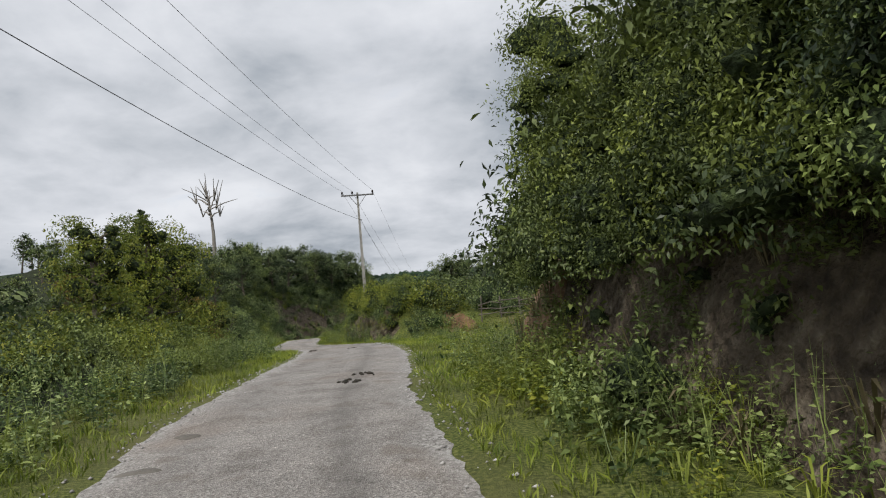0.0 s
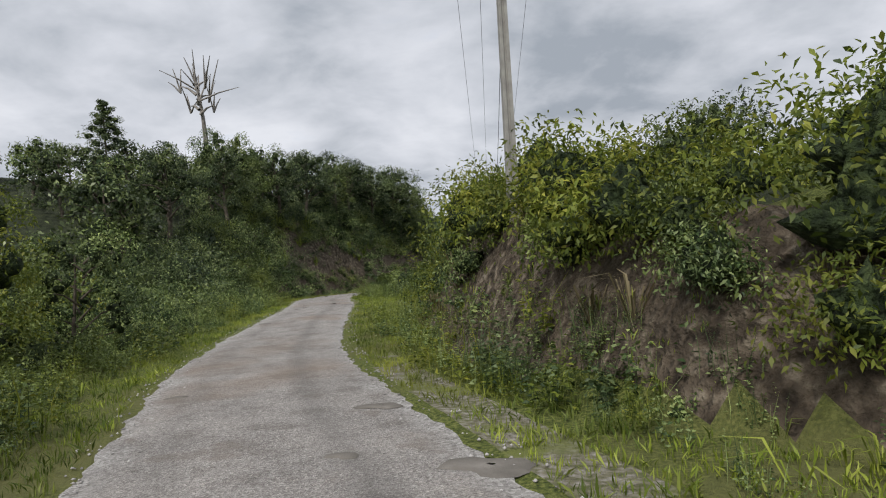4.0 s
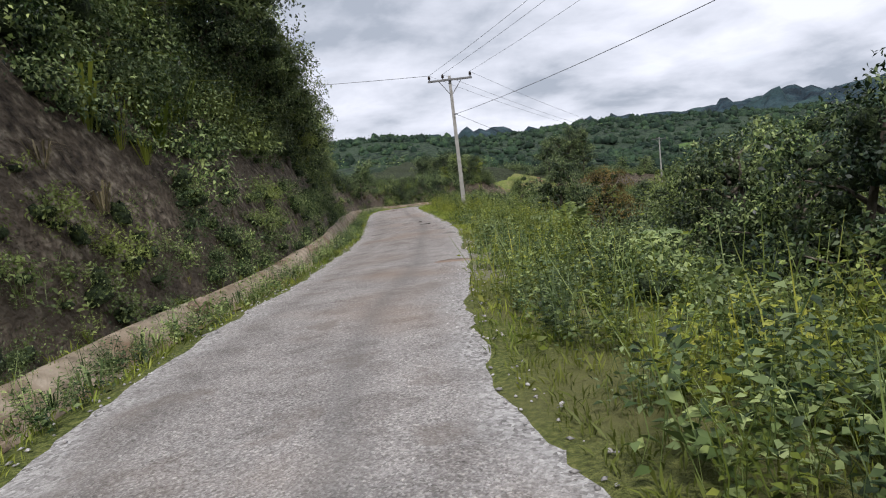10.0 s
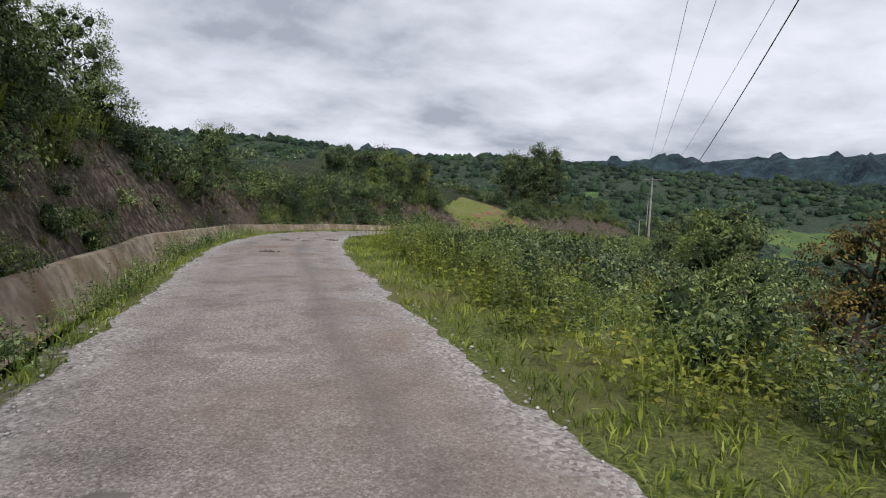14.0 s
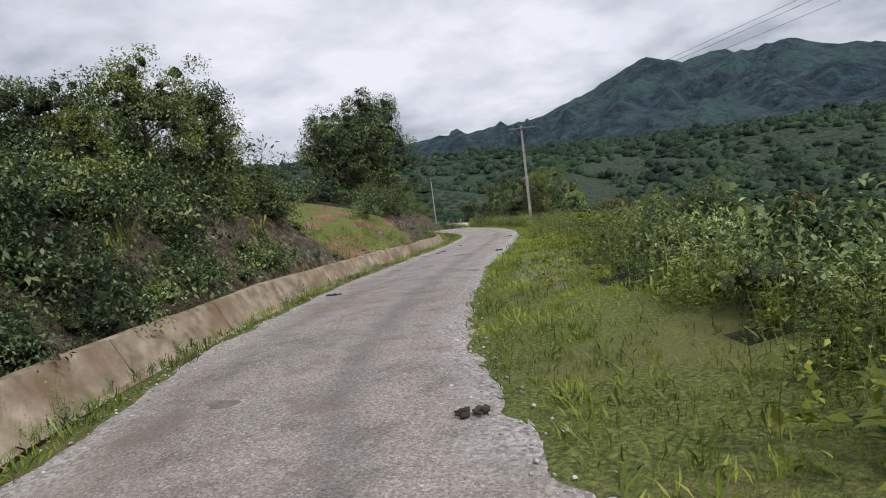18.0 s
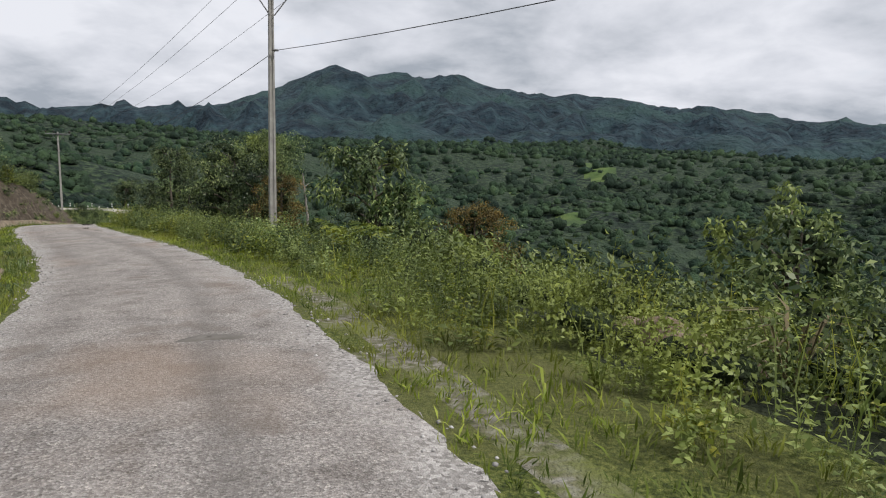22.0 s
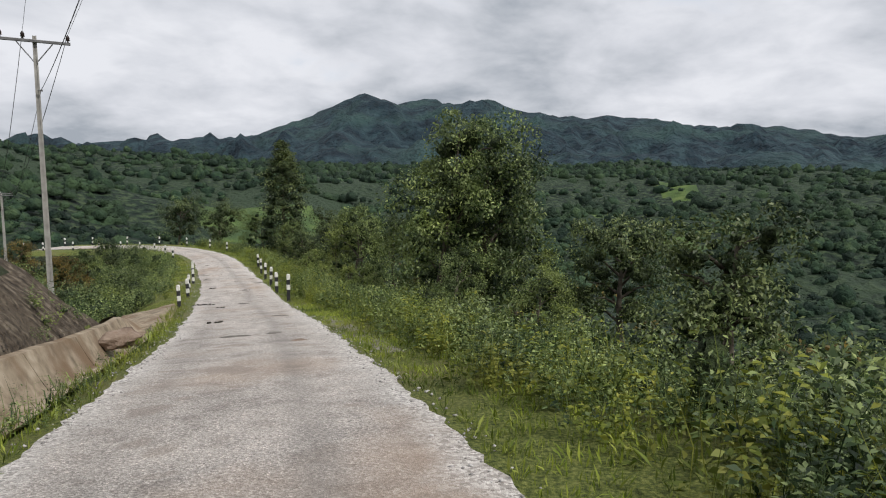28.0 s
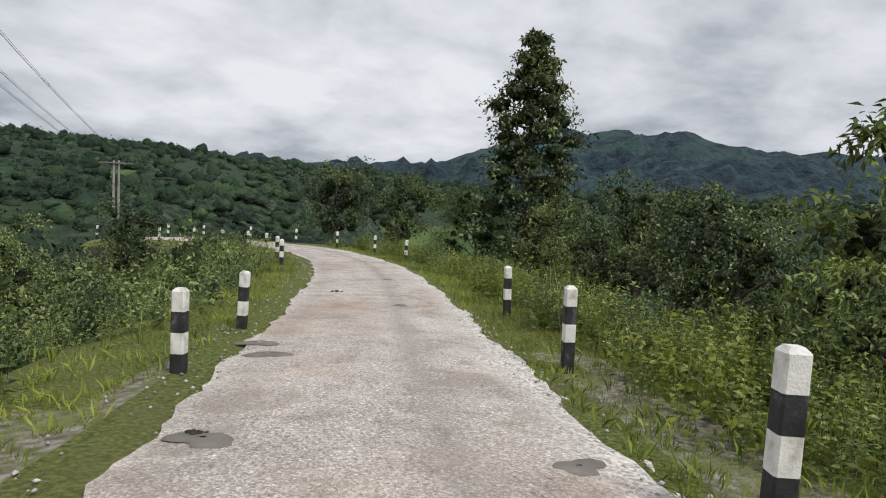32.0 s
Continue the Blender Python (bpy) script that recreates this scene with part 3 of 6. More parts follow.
def blade_shape(n, length, width=0.05, bend=0.6):
    """A tuft of long arching blades."""
    a = rng.uniform(0, 6.28, n)
    o = np.stack([np.cos(a), np.sin(a), np.zeros(n)], 1)
    L = length * rng.uniform(0.5, 1.1, n)[:, None]
    b = o * rng.uniform(0, 0.12, (n, 1))
    lean = rng.uniform(0.15, 0.9, (n, 1)) * bend
    m = b + (o * lean * 0.5 + (0, 0, 0.62)) * L
    t = b + (o * lean * 1.5 + (0, 0, 0.75)) * L - (0, 0, 0.35) * lean * L
    s = np.stack([-o[:, 1], o[:, 0], np.zeros(n)], 1) * width * L * 0.5
    v = np.stack([b - s * 0.5, b + s * 0.5, m + s, m - s, t + s * 0.1, t - s * 0.1], 1).reshape(-1, 3)
    k = np.arange(n)[:, None] * 6
    return v, np.vstack([k + (0, 1, 2, 3), k + (3, 2, 4, 5)])


def scatter(shapes, places, sizes, tall=None):
    """Many turned and sized copies of a few shapes, joined into places and faces."""
    out, inner = [], []
    which = rng.integers(0, len(shapes), len(places))
    turn = rng.uniform(0, 6.28, len(places))
    tall = np.ones(len(places)) if tall is None else tall
    for w, shape in enumerate(shapes):
        i = np.where(which == w)[0]
        if not len(i):
            continue
        c, s = np.cos(turn[i])[:, None], np.sin(turn[i])[:, None]
        for bag, (v, f) in ((out, shape[:2]), *(((inner, shape[2]),) if len(shape) > 2 else ())):
            x, y, z = v[None, :, 0], v[None, :, 1], v[None, :, 2]
            q = np.stack([c * x - s * y, s * x + c * y, z * tall[i][:, None] + 0 * c], -1) * sizes[i][:, None, None] + places[i][:, None]
            bag.append((q.reshape(-1, 3), (f[None] + (np.arange(len(i)) * len(v))[:, None, None]).reshape(-1, f.shape[1])))
    return (*join(out + inner), sum(len(f) for _, f in inner))


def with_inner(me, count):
    """Give the last faces of a mesh the dark colour that stands for inner shade."""
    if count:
        me.materials.append(M["core_shade"])
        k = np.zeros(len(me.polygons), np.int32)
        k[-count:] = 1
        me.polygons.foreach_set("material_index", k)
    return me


def stuff(name, data, material, label, category, parts_of=None):
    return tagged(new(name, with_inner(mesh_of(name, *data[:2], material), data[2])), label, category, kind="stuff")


def sprinkle(s_from, s_to, d_from, d_to, side, gap):
    """Random places beside the road: s and lat, about one for every gap x gap metres."""
    n = int((s_to - s_from) * (d_to - d_from) / gap**2)
    s = rng.uniform(s_from, s_to, n)
    d = rng.uniform(d_from, d_to, n)
    return s, side * (HALF + d)

# ---- road and ground ----
ss = np.arange(S0, S1 - 0.3, 0.16)
cols = np.sin(np.linspace(-1, 1, 15) * np.pi / 2)


def ragged(s, side):
    """How far the worn edge of the seal strays from its line; the first stretch is narrower."""
    narrow = np.interp(s, [-20, 60, 78, 90], [-0.14, -0.14, -0.1, 0.0]) * (1.3 if side < 0 else 0.9)
    narrow = narrow + (np.interp(s, [232, 256], [0.0, -0.4]) if side > 0 else 0.0)
    return narrow + 0.07 * wobble(s, side * 50, 2.9) + 0.055 * wobble(s, side * 90, 0.6) + 0.05 * wobble(s, side * 70, 0.23)


wl_, wr_ = HALF + ragged(ss, 1), HALF + ragged(ss, -1)
lat = np.where(cols[None] > 0, cols[None] * wl_[:, None], cols[None] * wr_[:, None])
sg = np.repeat(ss[:, None], len(cols), 1)
crown = 0.035 * (1 - cols[None] ** 2) + 0.012 * wobble(sg, lat * 2, 1.6)
rv = on_road(sg, lat, crown)
road_me = mesh_of("road", rv.reshape(-1, 3), grid_faces(len(ss), len(cols))[:, ::-1], M["road"], True)
uvl = road_me.uv_layers.new(name="UVMap")
loops = np.empty(len(road_me.loops), np.int32)
road_me.loops.foreach_get("vertex_index", loops)
uvs = np.stack([0.5 - lat.ravel() / 4.2, sg.ravel() / 4.2], 1)[loops]
uvl.data.foreach_set("uv", uvs.astype(np.float32).ravel())
road_ob = tagged(new("road", road_me), "pale worn chip-seal road with loose gravel edges", "road", kind="structure")

DS = np.array([-0.6, 0, 0.3, 0.7, 1.1, 1.5, 1.8, 2.1, 2.4, 2.7, 3.0, 3.3, 3.7, 4.1, 4.6, 5.2, 6, 7, 8.5, 10.5, 13, 16, 20, 26, 34])
sv = np.arange(S0, S1 - 0.3, 0.6)


def verge(side, name, label):
    ds = DS if side > 0 else DS[:-3]
    s, d = np.meshgrid(sv, ds, indexing="ij")
    v = on_ground(s, side * (HALF + d), 0.0)
    v[..., 2] += np.where(d < 0, -0.05, 0.02 * wobble(s, d * 3 + 9 * side, 0.5))
    if side > 0:
        channel = (((s > 80) & (s < 189)) | ((s > 208) & (s < 240))) & (d > 0.55) & (d < 1.6) | (s > 240) & (s < 249.5) & (d > 0.4) & (d < 2.5)
        v[..., 2] -= np.where(channel, 0.5, 0.0)
    f = grid_faces(len(sv), len(ds))
    if side < 0:
        f = f[:, ::-1]
    me = mesh_of(name, v.reshape(-1, 3), f[:, ::-1], M["turf"], True)
    me.materials.append(M["soil"])
    me.materials.append(M["orange"])
    me.materials.append(M["undergrowth_shade"])
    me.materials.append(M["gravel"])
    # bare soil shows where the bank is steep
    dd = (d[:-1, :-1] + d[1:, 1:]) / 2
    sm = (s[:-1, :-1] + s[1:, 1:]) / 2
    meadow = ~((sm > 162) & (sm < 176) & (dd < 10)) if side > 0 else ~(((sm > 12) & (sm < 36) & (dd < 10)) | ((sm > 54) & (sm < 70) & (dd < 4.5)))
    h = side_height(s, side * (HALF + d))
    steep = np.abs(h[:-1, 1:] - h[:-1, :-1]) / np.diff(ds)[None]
    # index 3 lays the painted shade back from the verge, under the bushes
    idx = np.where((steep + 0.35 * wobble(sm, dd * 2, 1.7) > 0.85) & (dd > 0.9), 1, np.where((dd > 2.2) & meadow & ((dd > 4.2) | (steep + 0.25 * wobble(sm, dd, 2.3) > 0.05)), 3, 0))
    if side > 0:
        clay = (((sm - 165.5) / 2.6) ** 2 + ((dd - 2.6) / 1.0) ** 2 + 0.5 * wobble(sm, dd, 1.1) < 1) | ((sm > 162) & (sm < 176) & (dd > 1.9) & (dd < 7) & (wobble(sm + 5, dd * 1.6, 1.5) > 0.28))
    else:
        clay = ((sm - 32.5) / 1.7) ** 2 + ((dd - 5.5) / 0.8) ** 2 + 0.4 * wobble(sm, dd, 1.1) < 1
    if side < 0:
        clay |= (sm > 10) & (sm < 19) & (idx == 1)
    idx[clay] = 2
    if side < 0:
        for s_m, d_m, s_r, d_r in ((156.5, 1.3, 5.0, 0.55), (259, 0.7, 3.5, 0.5), (90, 0.35, 3.0, 0.4), (178, 0.5, 5.0, 0.35), (207, 0.5, 6.0, 0.5), (236, 0.5, 4.0, 0.35), (39, 0.35, 5.0, 0.35)):
            idx[((sm - s_m) / s_r) ** 2 + ((dd - d_m) / d_r) ** 2 + 0.6 * wobble(sm, dd * 2, 0.8) < 1] = 4
    else:
        for s_m, d_m, s_r, d_r in ((75.5, 0.6, 2.0, 0.45), (110, 0.3, 6, 0.3), (258, 0.3, 3, 0.3)):
            idx[((sm - s_m) / s_r) ** 2 + ((dd - d_m) / d_r) ** 2 + 0.6 * wobble(sm, dd * 2, 0.8) < 1] = 4
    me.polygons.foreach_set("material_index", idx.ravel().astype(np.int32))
    return tagged(new(name, me), label, "ground", kind="structure")


verge(1, "ground_bank_west", "grassy verge rising to a bare soil cutting")
verge(-1, "ground_bank_east", "grassy verge falling into a bushy valley slope")

# the land out to the mountains, one sheet in rings
HUB = np.array([45.0, 140.0])
yaws = np.radians(np.r_[np.arange(40, -126, -0.55), np.arange(-128, -318, -4.0)])
radii = np.r_[np.arange(0, 150, 6.0), 150 * 1.052 ** np.arange(0, 68)]
ya, ra = np.meshgrid(yaws, radii, indexing="ij")
gx, gy = HUB[0] - np.sin(ya) * ra, HUB[1] + np.cos(ya) * ra
deg = np.degrees(ya)
MID = [(-320, 3), (-250, 2), (-180, 1), (-125, -0.8), (-95, -1.2), (-70, -1.2), (-57, -0.4), (-50, 0.1), (-45, 0.5), (-41, 0.8), (-35, 1.0), (-28, 1.5), (-23, 1.2), (-19, 1.0), (-15, 1.2), (-11, 2.0), (-7, 2.5), (-2, 2.6), (8, 2.5), (20, 2.6), (41, 3)]
TOP = [(-320, 1.2), (-180, 1.2), (-120, 1.5), (-114, 2.2), (-109, 2.3), (-107, 2.5), (-103, 3.4), (-101, 3.3), (-98, 3.2), (-94, 4.1), (-90, 4.2), (-86, 4.2), (-83, 4.9), (-80, 5.8), (-78.5, 5.4), (-76.5, 5.3), (-75, 5.6), (-72.5, 5.3), (-70, 6.0), (-68.5, 5.6), (-67, 4.9), (-64, 3.4), (-60, 2.3), (-57, 2.0), (-52, 1.9), (-48, 1.4), (-44, 1.5), (-35, 1.0), (0, 1.0), (41, 1.2)]
MID, TOP = np.array(MID), np.array(TOP)
z_mid = -8 + 640 * np.tan(np.radians(np.interp(deg, MID[:, 0], MID[:, 1])))
z_top = -8 + 2700 * np.tan(np.radians(np.interp(deg - 0.47, TOP[:, 0], TOP[:, 1])))
valley = np.interp(deg, [-320, -200, -125, -55, -40, -10, 41], [-5, -5, -48, -48, -36, -20, -5.0])
hill = np.exp(-((ra - 640) / np.where(ra < 640, 250, 420)) ** 2)
mount = np.exp(-np.abs((ra - 2700) / np.where(ra < 2700, 900, 1500)) ** 1.6)
def ridged(k, shift=0.0):
    """Sharp-crested unevenness from 0 to 1, with ridges about k metres apart."""
    return 1 - np.minimum(np.abs(wobble(gx + shift + 0.3 * k * wobble(gx, gy, k * 0.8), gy - shift + 0.3 * k * wobble(gy, gx, k * 0.9), k)) * 1.6, 1)


spur = 26 * wobble(gx, gy, 210) * np.clip((ra - 900) / 700, 0, 1) * (1 - mount**3) + (85 * ridged(430) + 45 * ridged(190, 700) + 18 * ridged(85, 300) - 62) * mount * (1 - mount) * 2.6
spur = spur + (6.0 * ridged(60) + 3.0 * wobble(gx, gy, 33)) * np.clip((ra - 1500) / 500, 0, 1)
knolls = (8 * wobble(gx, gy, 95) + 5 * ridged(60, 90)) * 1.0 * np.clip((ra - 120) / 200, 0, 1) * (1 - hill * 0.75)
far_z = valley + np.maximum(z_mid - valley, 0) * hill + (z_top - valley) * mount + spur + knolls
flatx = np.stack([gx.ravel(), gy.ravel()], 1)
close = np.where(ra.ravel() < 420)[0]
LN = LINE[::4]
d2 = ((flatx[close, None] - LN[None, :, :2]) ** 2).sum(-1)
j = d2.argmin(1)
dist = np.full(gx.size, 1e4)
dist[close] = np.sqrt(d2[np.arange(len(close)), j])
sn, latn, zn = np.zeros(gx.size), np.full(gx.size, 1e4), np.zeros(gx.size)
sn[close], zn[close] = ARC[::4][j], LN[j, 2]
off = flatx[close] - LN[j, :2]
tn = TAN[::4][j]
latn[close] = np.where(tn[:, 0] * off[:, 1] - tn[:, 1] * off[:, 0] >= 0, 1, -1) * dist[close]
edge = np.where(latn > 0, 34.0, 16.0)
hide = np.clip((edge + 4 - dist) / 5, 0, 1)
near_z = zn + side_height(sn, latn) * (1 - hide) + np.minimum(side_height(sn, latn), 0) * hide - 2.6 * hide - 0.15
w = np.clip((dist - 28) / 110, 0, 1)
w = w * w * (3 - 2 * w)
ground_z = (near_z * (1 - w) + far_z.ravel() * w).reshape(gx.shape)
gv = np.stack([gx, gy, ground_z], -1)
gf = grid_faces(len(yaws), len(radii))
wrap = np.stack([np.arange(len(radii) - 1) + (len(yaws) - 1) * len(radii), np.arange(1, len(radii)) + (len(yaws) - 1) * len(radii), np.arange(1, len(radii)), np.arange(len(radii) - 1)], 1)
gf = np.vstack([gf, wrap])
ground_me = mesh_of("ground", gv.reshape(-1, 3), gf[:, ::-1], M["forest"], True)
ground_me.materials.append(M["field"])
ground_me.materials.append(M["undergrowth_shade"])
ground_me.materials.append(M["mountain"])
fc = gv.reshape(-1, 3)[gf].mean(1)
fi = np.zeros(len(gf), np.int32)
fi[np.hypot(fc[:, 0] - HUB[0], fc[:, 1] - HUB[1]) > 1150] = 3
for cx, cy, a, b, turn in ((335, 335, 55, 28, 35), (330, 232, 30, 11, -20), (520, 130, 40, 12, 5), (1150, 210, 80, 40, -10), (1050, 420, 60, 30, 20)):
    u, v_ = fc[:, 0] - cx, fc[:, 1] - cy
    c, s_ = math.cos(radians(turn)), math.sin(radians(turn))
    fi[((u * c + v_ * s_) / a) ** 2 + ((v_ * c - u * s_) / b) ** 2 + 0.35 * wobble(fc[:, 0], fc[:, 1], 40) < 1] = 1


def clearing(x, y):
    """Where fields and pasture open the woods."""
    r = np.hypot(x - HUB[0], y - HUB[1])
    return (r > 190) & (r < 1150) & (wobble(x + 40, y, 110) + 0.2 * wobble(x, y, 31) > 0.86)


fi[clearing(fc[:, 0], fc[:, 1]) & (fi == 0)] = 1
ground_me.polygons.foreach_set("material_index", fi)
tagged(new("ground", ground_me), "forested hills and valley reaching to dark mountains", "ground", kind="structure")


def far_height(x, y):
    """Height of the land sheet at places out from the hub."""
    a = np.degrees(np.arctan2(-(x - HUB[0]), y - HUB[1]))
    r = np.hypot(x - HUB[0], y - HUB[1])
    i = np.clip(np.searchsorted(-np.degrees(yaws), -a) - 1, 0, len(yaws) - 2)
    k = np.clip(np.searchsorted(radii, r) - 1, 0, len(radii) - 2)
    return (ground_z[i, k] + ground_z[i + 1, k] + ground_z[i, k + 1] + ground_z[i + 1, k + 1]) / 4


# ---- concrete drain along the cutting ----
def drain(s_a, s_b):
    ob = thing("drain_wall", "tan concrete drain wall along the foot of the cutting", "drain", kind="structure")
    prof = np.array([(0.55, -0.12), (0.62, -0.08), (0.78, -0.3), (1.12, -0.3), (1.22, -0.12), (1.42, 0.31), (1.55, 0.33), (1.60, 0.27), (1.62, -0.3)])
    s = s_a
    while s < s_b:
        e = min(s + 3.0, s_b) - 0.03
        q = np.linspace(s, e, 5)
        sg_, k = np.meshgrid(q, np.arange(len(prof)), indexing="ij")
        v = on_road(sg_, HALF + prof[k, 0] + 0.05 * wobble(sg_, k * 0 + 3.0, 5), np.where(prof[k, 1] > 0, prof[k, 1] * np.interp(sg_, [80, 98, 114], [0.1, 0.25, 0.95]), prof[k, 1]) + 0.05 * wobble(sg_, k * 0.0, 4))
        v = v.reshape(-1, 3)
        bm = bmesh.new()
        vs = [bm.verts.new(p) for p in v]
        m = len(prof)
        for f in grid_faces(5, m)[:, ::-1]:
            bm.faces.new([vs[n_] for n_ in f])
        for base, flip in ((0, 1), (4 * m, -1)):
            bm.faces.new([vs[base + n_] for n_ in (4, 5, 6, 7, 8)][::flip])
        part("wall_segment", bm, M["concrete"], ob)
        s += 3.0


drain(80.0, 189.0)
drain(208.0, 240.0)

# tan concrete apron where the drain runs out
ag, dg = np.meshgrid(np.linspace(239.97, 250.0, 24), np.array([0.45, 0.55, 0.75, 1.0, 1.2, 1.45, 1.62, 1.8, 2.3, 2.4, 2.45]), indexing="ij")
flume = np.interp(dg, [0.45, 0.55, 0.75, 1.2, 1.45, 1.62, 1.8, 2.45], [-0.4, -0.09, -0.3, -0.3, 0.31, 0.33, 0.27, -0.4])
splay = np.interp(dg, [0.45, 0.55, 2.3, 2.4, 2.45], [-0.3, -0.05, -0.42, -0.4, -0.9])
open_out = np.clip((ag - 240) / 4.5, 0, 1)
drop = flume * (1 - open_out) + splay * open_out + 0.03 * wobble(ag, dg * 2, 0.9) - 0.5 * np.clip((ag - 248.5) / 1.5, 0, 1) ** 2
apron = mesh_of("drain_apron", on_road(ag, HALF + dg, drop).reshape(-1, 3), grid_faces(24, 11)[:, ::-1], M["concrete"], True)
tagged(new("drain_apron", apron), "pale tan concrete apron at the mouth of the drain", "drain", kind="structure")

# ---- black and white marker posts ----
def marker_post(x, y, z, lean):
    ob = thing("marker_post", "black and white banded concrete road marker post on the verge", "post", (x, y, z), "marker posts along the road")
    w = 0.061
    bands = [(-0.3, 0.18, "black"), (0.18, 0.37, "white"), (0.37, 0.56, "black"), (0.56, 0.74, "white")]
    for n_, (a, b, c) in enumerate(bands):
        bm = bmesh.new()
        r = bmesh.ops.create_cube(bm, size=1)
        for v in r["verts"]:
            v.co = (v.co.x * 2 * w, v.co.y * 2 * w, a + (v.co.z + 0.5) * (b - a))
        if c == "white" and n_ == 3:
            top = [v for v in bm.verts if v.co.z > b - 0.01]
            face = [f for f in bm.faces if all(v in top for v in f.verts)]
            ex = bmesh.ops.inset_region(bm, faces=face, thickness=0.04, depth=0.03)
        bmesh.ops.bevel(bm, geom=[e for e in bm.edges if abs((e.verts[0].co - e.verts[1].co).z) > 0.05], offset=0.012, segments=1, affect="EDGES")
        part("painted_band", bm, M[c], ob, f"{c} painted band")
    ob.matrix_basis = pose(x, y, z, lean[0], lean[1], rng.uniform(-8, 8) - 58)
    return ob


POSTS = [(87.0, 195.45, -16.5), (89.98, 197.48, -16.97), (93.18, 199.44, -17.28), (96.19, 201.35, -17.57), (99.52, 203.41, -17.86), (103.5, 205.8, -18.17),
         (85.39, 199.0, -16.81), (88.37, 200.68, -17.14), (91.2, 202.57, -17.49), (93.95, 204.2, -17.72), (96.83, 206.16, -17.94), (99.14, 207.76, -18.13)]
POSTS += [tuple(on_road(279.6 + 4.1 * k, -2.65, -0.02)) for k in range(9)] + [tuple(on_road(276.2 + 3.6 * k, 2.3, -0.02)) for k in range(9)]
for x, y, z in POSTS:
    marker_post(float(x), float(y), float(z) + 0.06, rng.normal(size=2) * 1.5)

# ---- power line ----
def power_pole(x, y, z, top, turn, mount=1.75):
    """A tapered concrete pole with a steel crossarm and three insulators; z is its foot, top the crossarm's height."""
    ob = thing("power_pole", "tapered grey concrete power pole with steel crossarm and pin insulators", "utility pole", (x, y, z), "power line poles", turn=turn)
    h = top - z
    bm = bmesh.new()
    rings = []
    for u in np.linspace(0, 1, 9):
        a = 0.11 - 0.045 * u
        g = 0.026
        zz = -0.6 + (h + 0.75) * u
        outline = [(-a, -a), (-g, -a), (-g, -a + 0.03), (g, -a + 0.03), (g, -a), (a, -a), (a, a), (g, a), (g, a - 0.03), (-g, a - 0.03), (-g, a), (-a, a)]
        rings.append([bm.verts.new((p, q, zz)) for p, q in outline])
    for r0, r1 in zip(rings, rings[1:]):
        for k in range(12):
            bm.faces.new((r0[k], r0[(k + 1) % 12], r1[(k + 1) % 12], r1[k]))
    bm.faces.new(rings[-1])
    part("shaft", bm, M["pole"], ob)
    bm = bmesh.new()
    r = bmesh.ops.create_cube(bm, size=1)
    for v in r["verts"]:
        v.co = (v.co.x * 2.2, -0.14 + v.co.y * 0.09, h - 0.05 + v.co.z * 0.1)
    bmesh.ops.bevel(bm, geom=bm.edges[:], offset=0.012, segments=1, affect="EDGES")
    part("crossarm", bm, M["steel"], ob)
    for sx in (-1, 1):
        v, f = tube([(sx * 0.06, -0.13, h - 0.75), (sx * 0.55, -0.13, h - 0.1)], [0.02, 0.02], 5)
        part("brace", mesh_of("brace", v, f, M["steel"]), M["steel"], ob)
    for px in (-1.02, -0.35, 1.02):
        v, f = tube([(px, -0.14, h), (px, -0.14, h + 0.06), (px, -0.14, h + 0.07), (px, -0.14, h + 0.13), (px, -0.14, h + 0.15), (px, -0.14, h + 0.22), (px, -0.14, h + 0.26)], [0.03, 0.03, 0.075, 0.055, 0.07, 0.045, 0.01], 8)
        part("insulator", mesh_of("insulator", v, f, M["ceramic"], True), M["ceramic"], ob, "brown ceramic pin insulator")
    v, f = tube([(0, -0.2, h - mount), (0.16, -0.2, h - mount)], [0.035, 0.035], 6)
    part("cable_clamp", mesh_of("cable_clamp", v, f, M["steel"]), M["steel"], ob)
    m = pose(x, y, z, 0, 0, turn)
    return [m @ Vector((p, -0.14, h + 0.24)) for p in (-1.02, -0.35, 1.02)] + [m @ Vector((0.1, -0.2, h - mount))]


POLES = [(-8.6, -24.0, 0.0, 10.4, 2), (-5.68, 43.8, 1.2, 8.5, 8), (-5.25, 106.8, -4.5, 2.5, -14), (45.5, 162.14, -10.6, -2.7, -50), (84.6, 203.8, -17.5, -7.3, -46), (127.4, 251.7, -22.5, -15.0, -44), (129.6, 254.2, -22.5, -14.9, -44)]
ends = [power_pole(*p) for p in POLES]


def wire(a, b, sag, r=0.011):
    u = np.linspace(0, 1, 25)[:, None]
    a, b = np.array(a), np.array(b)
    p = a + (b - a) * u
    p[:, 2] -= 4 * sag * (u * (1 - u))[:, 0]
    v, f = tube(p, np.full(25, r), 5)
    return tagged(new("power_wire", mesh_of("power_wire", v, f, M["wire"], True)), "thin dark overhead wire strung between power poles", "wire", "overhead wires")


for n_, (one, two) in enumerate(zip(ends[:-2], ends[1:-1])):
    for k in range(4):
        wire(one[k], two[k], 0.9 if k < 3 else (1.3, 1.3, 2.0, 1.3, 1.3)[n_], 0.0065 if k < 3 else 0.010)
for k in range(3):
    wire(ends[4][k], ends[5][k], 1.0)
wire(ends[2][0], (-38.0, 118.0, 5.5), 0.4)

# ---- plants ----
BUSH = [bush_shape(560, 0.085, 6), bush_shape(560, 0.08, 7), bush_shape(520, 0.1, 5, tall=0.8), bush_shape(560, 0.075, 6, tall=1.3, width=0.38)]
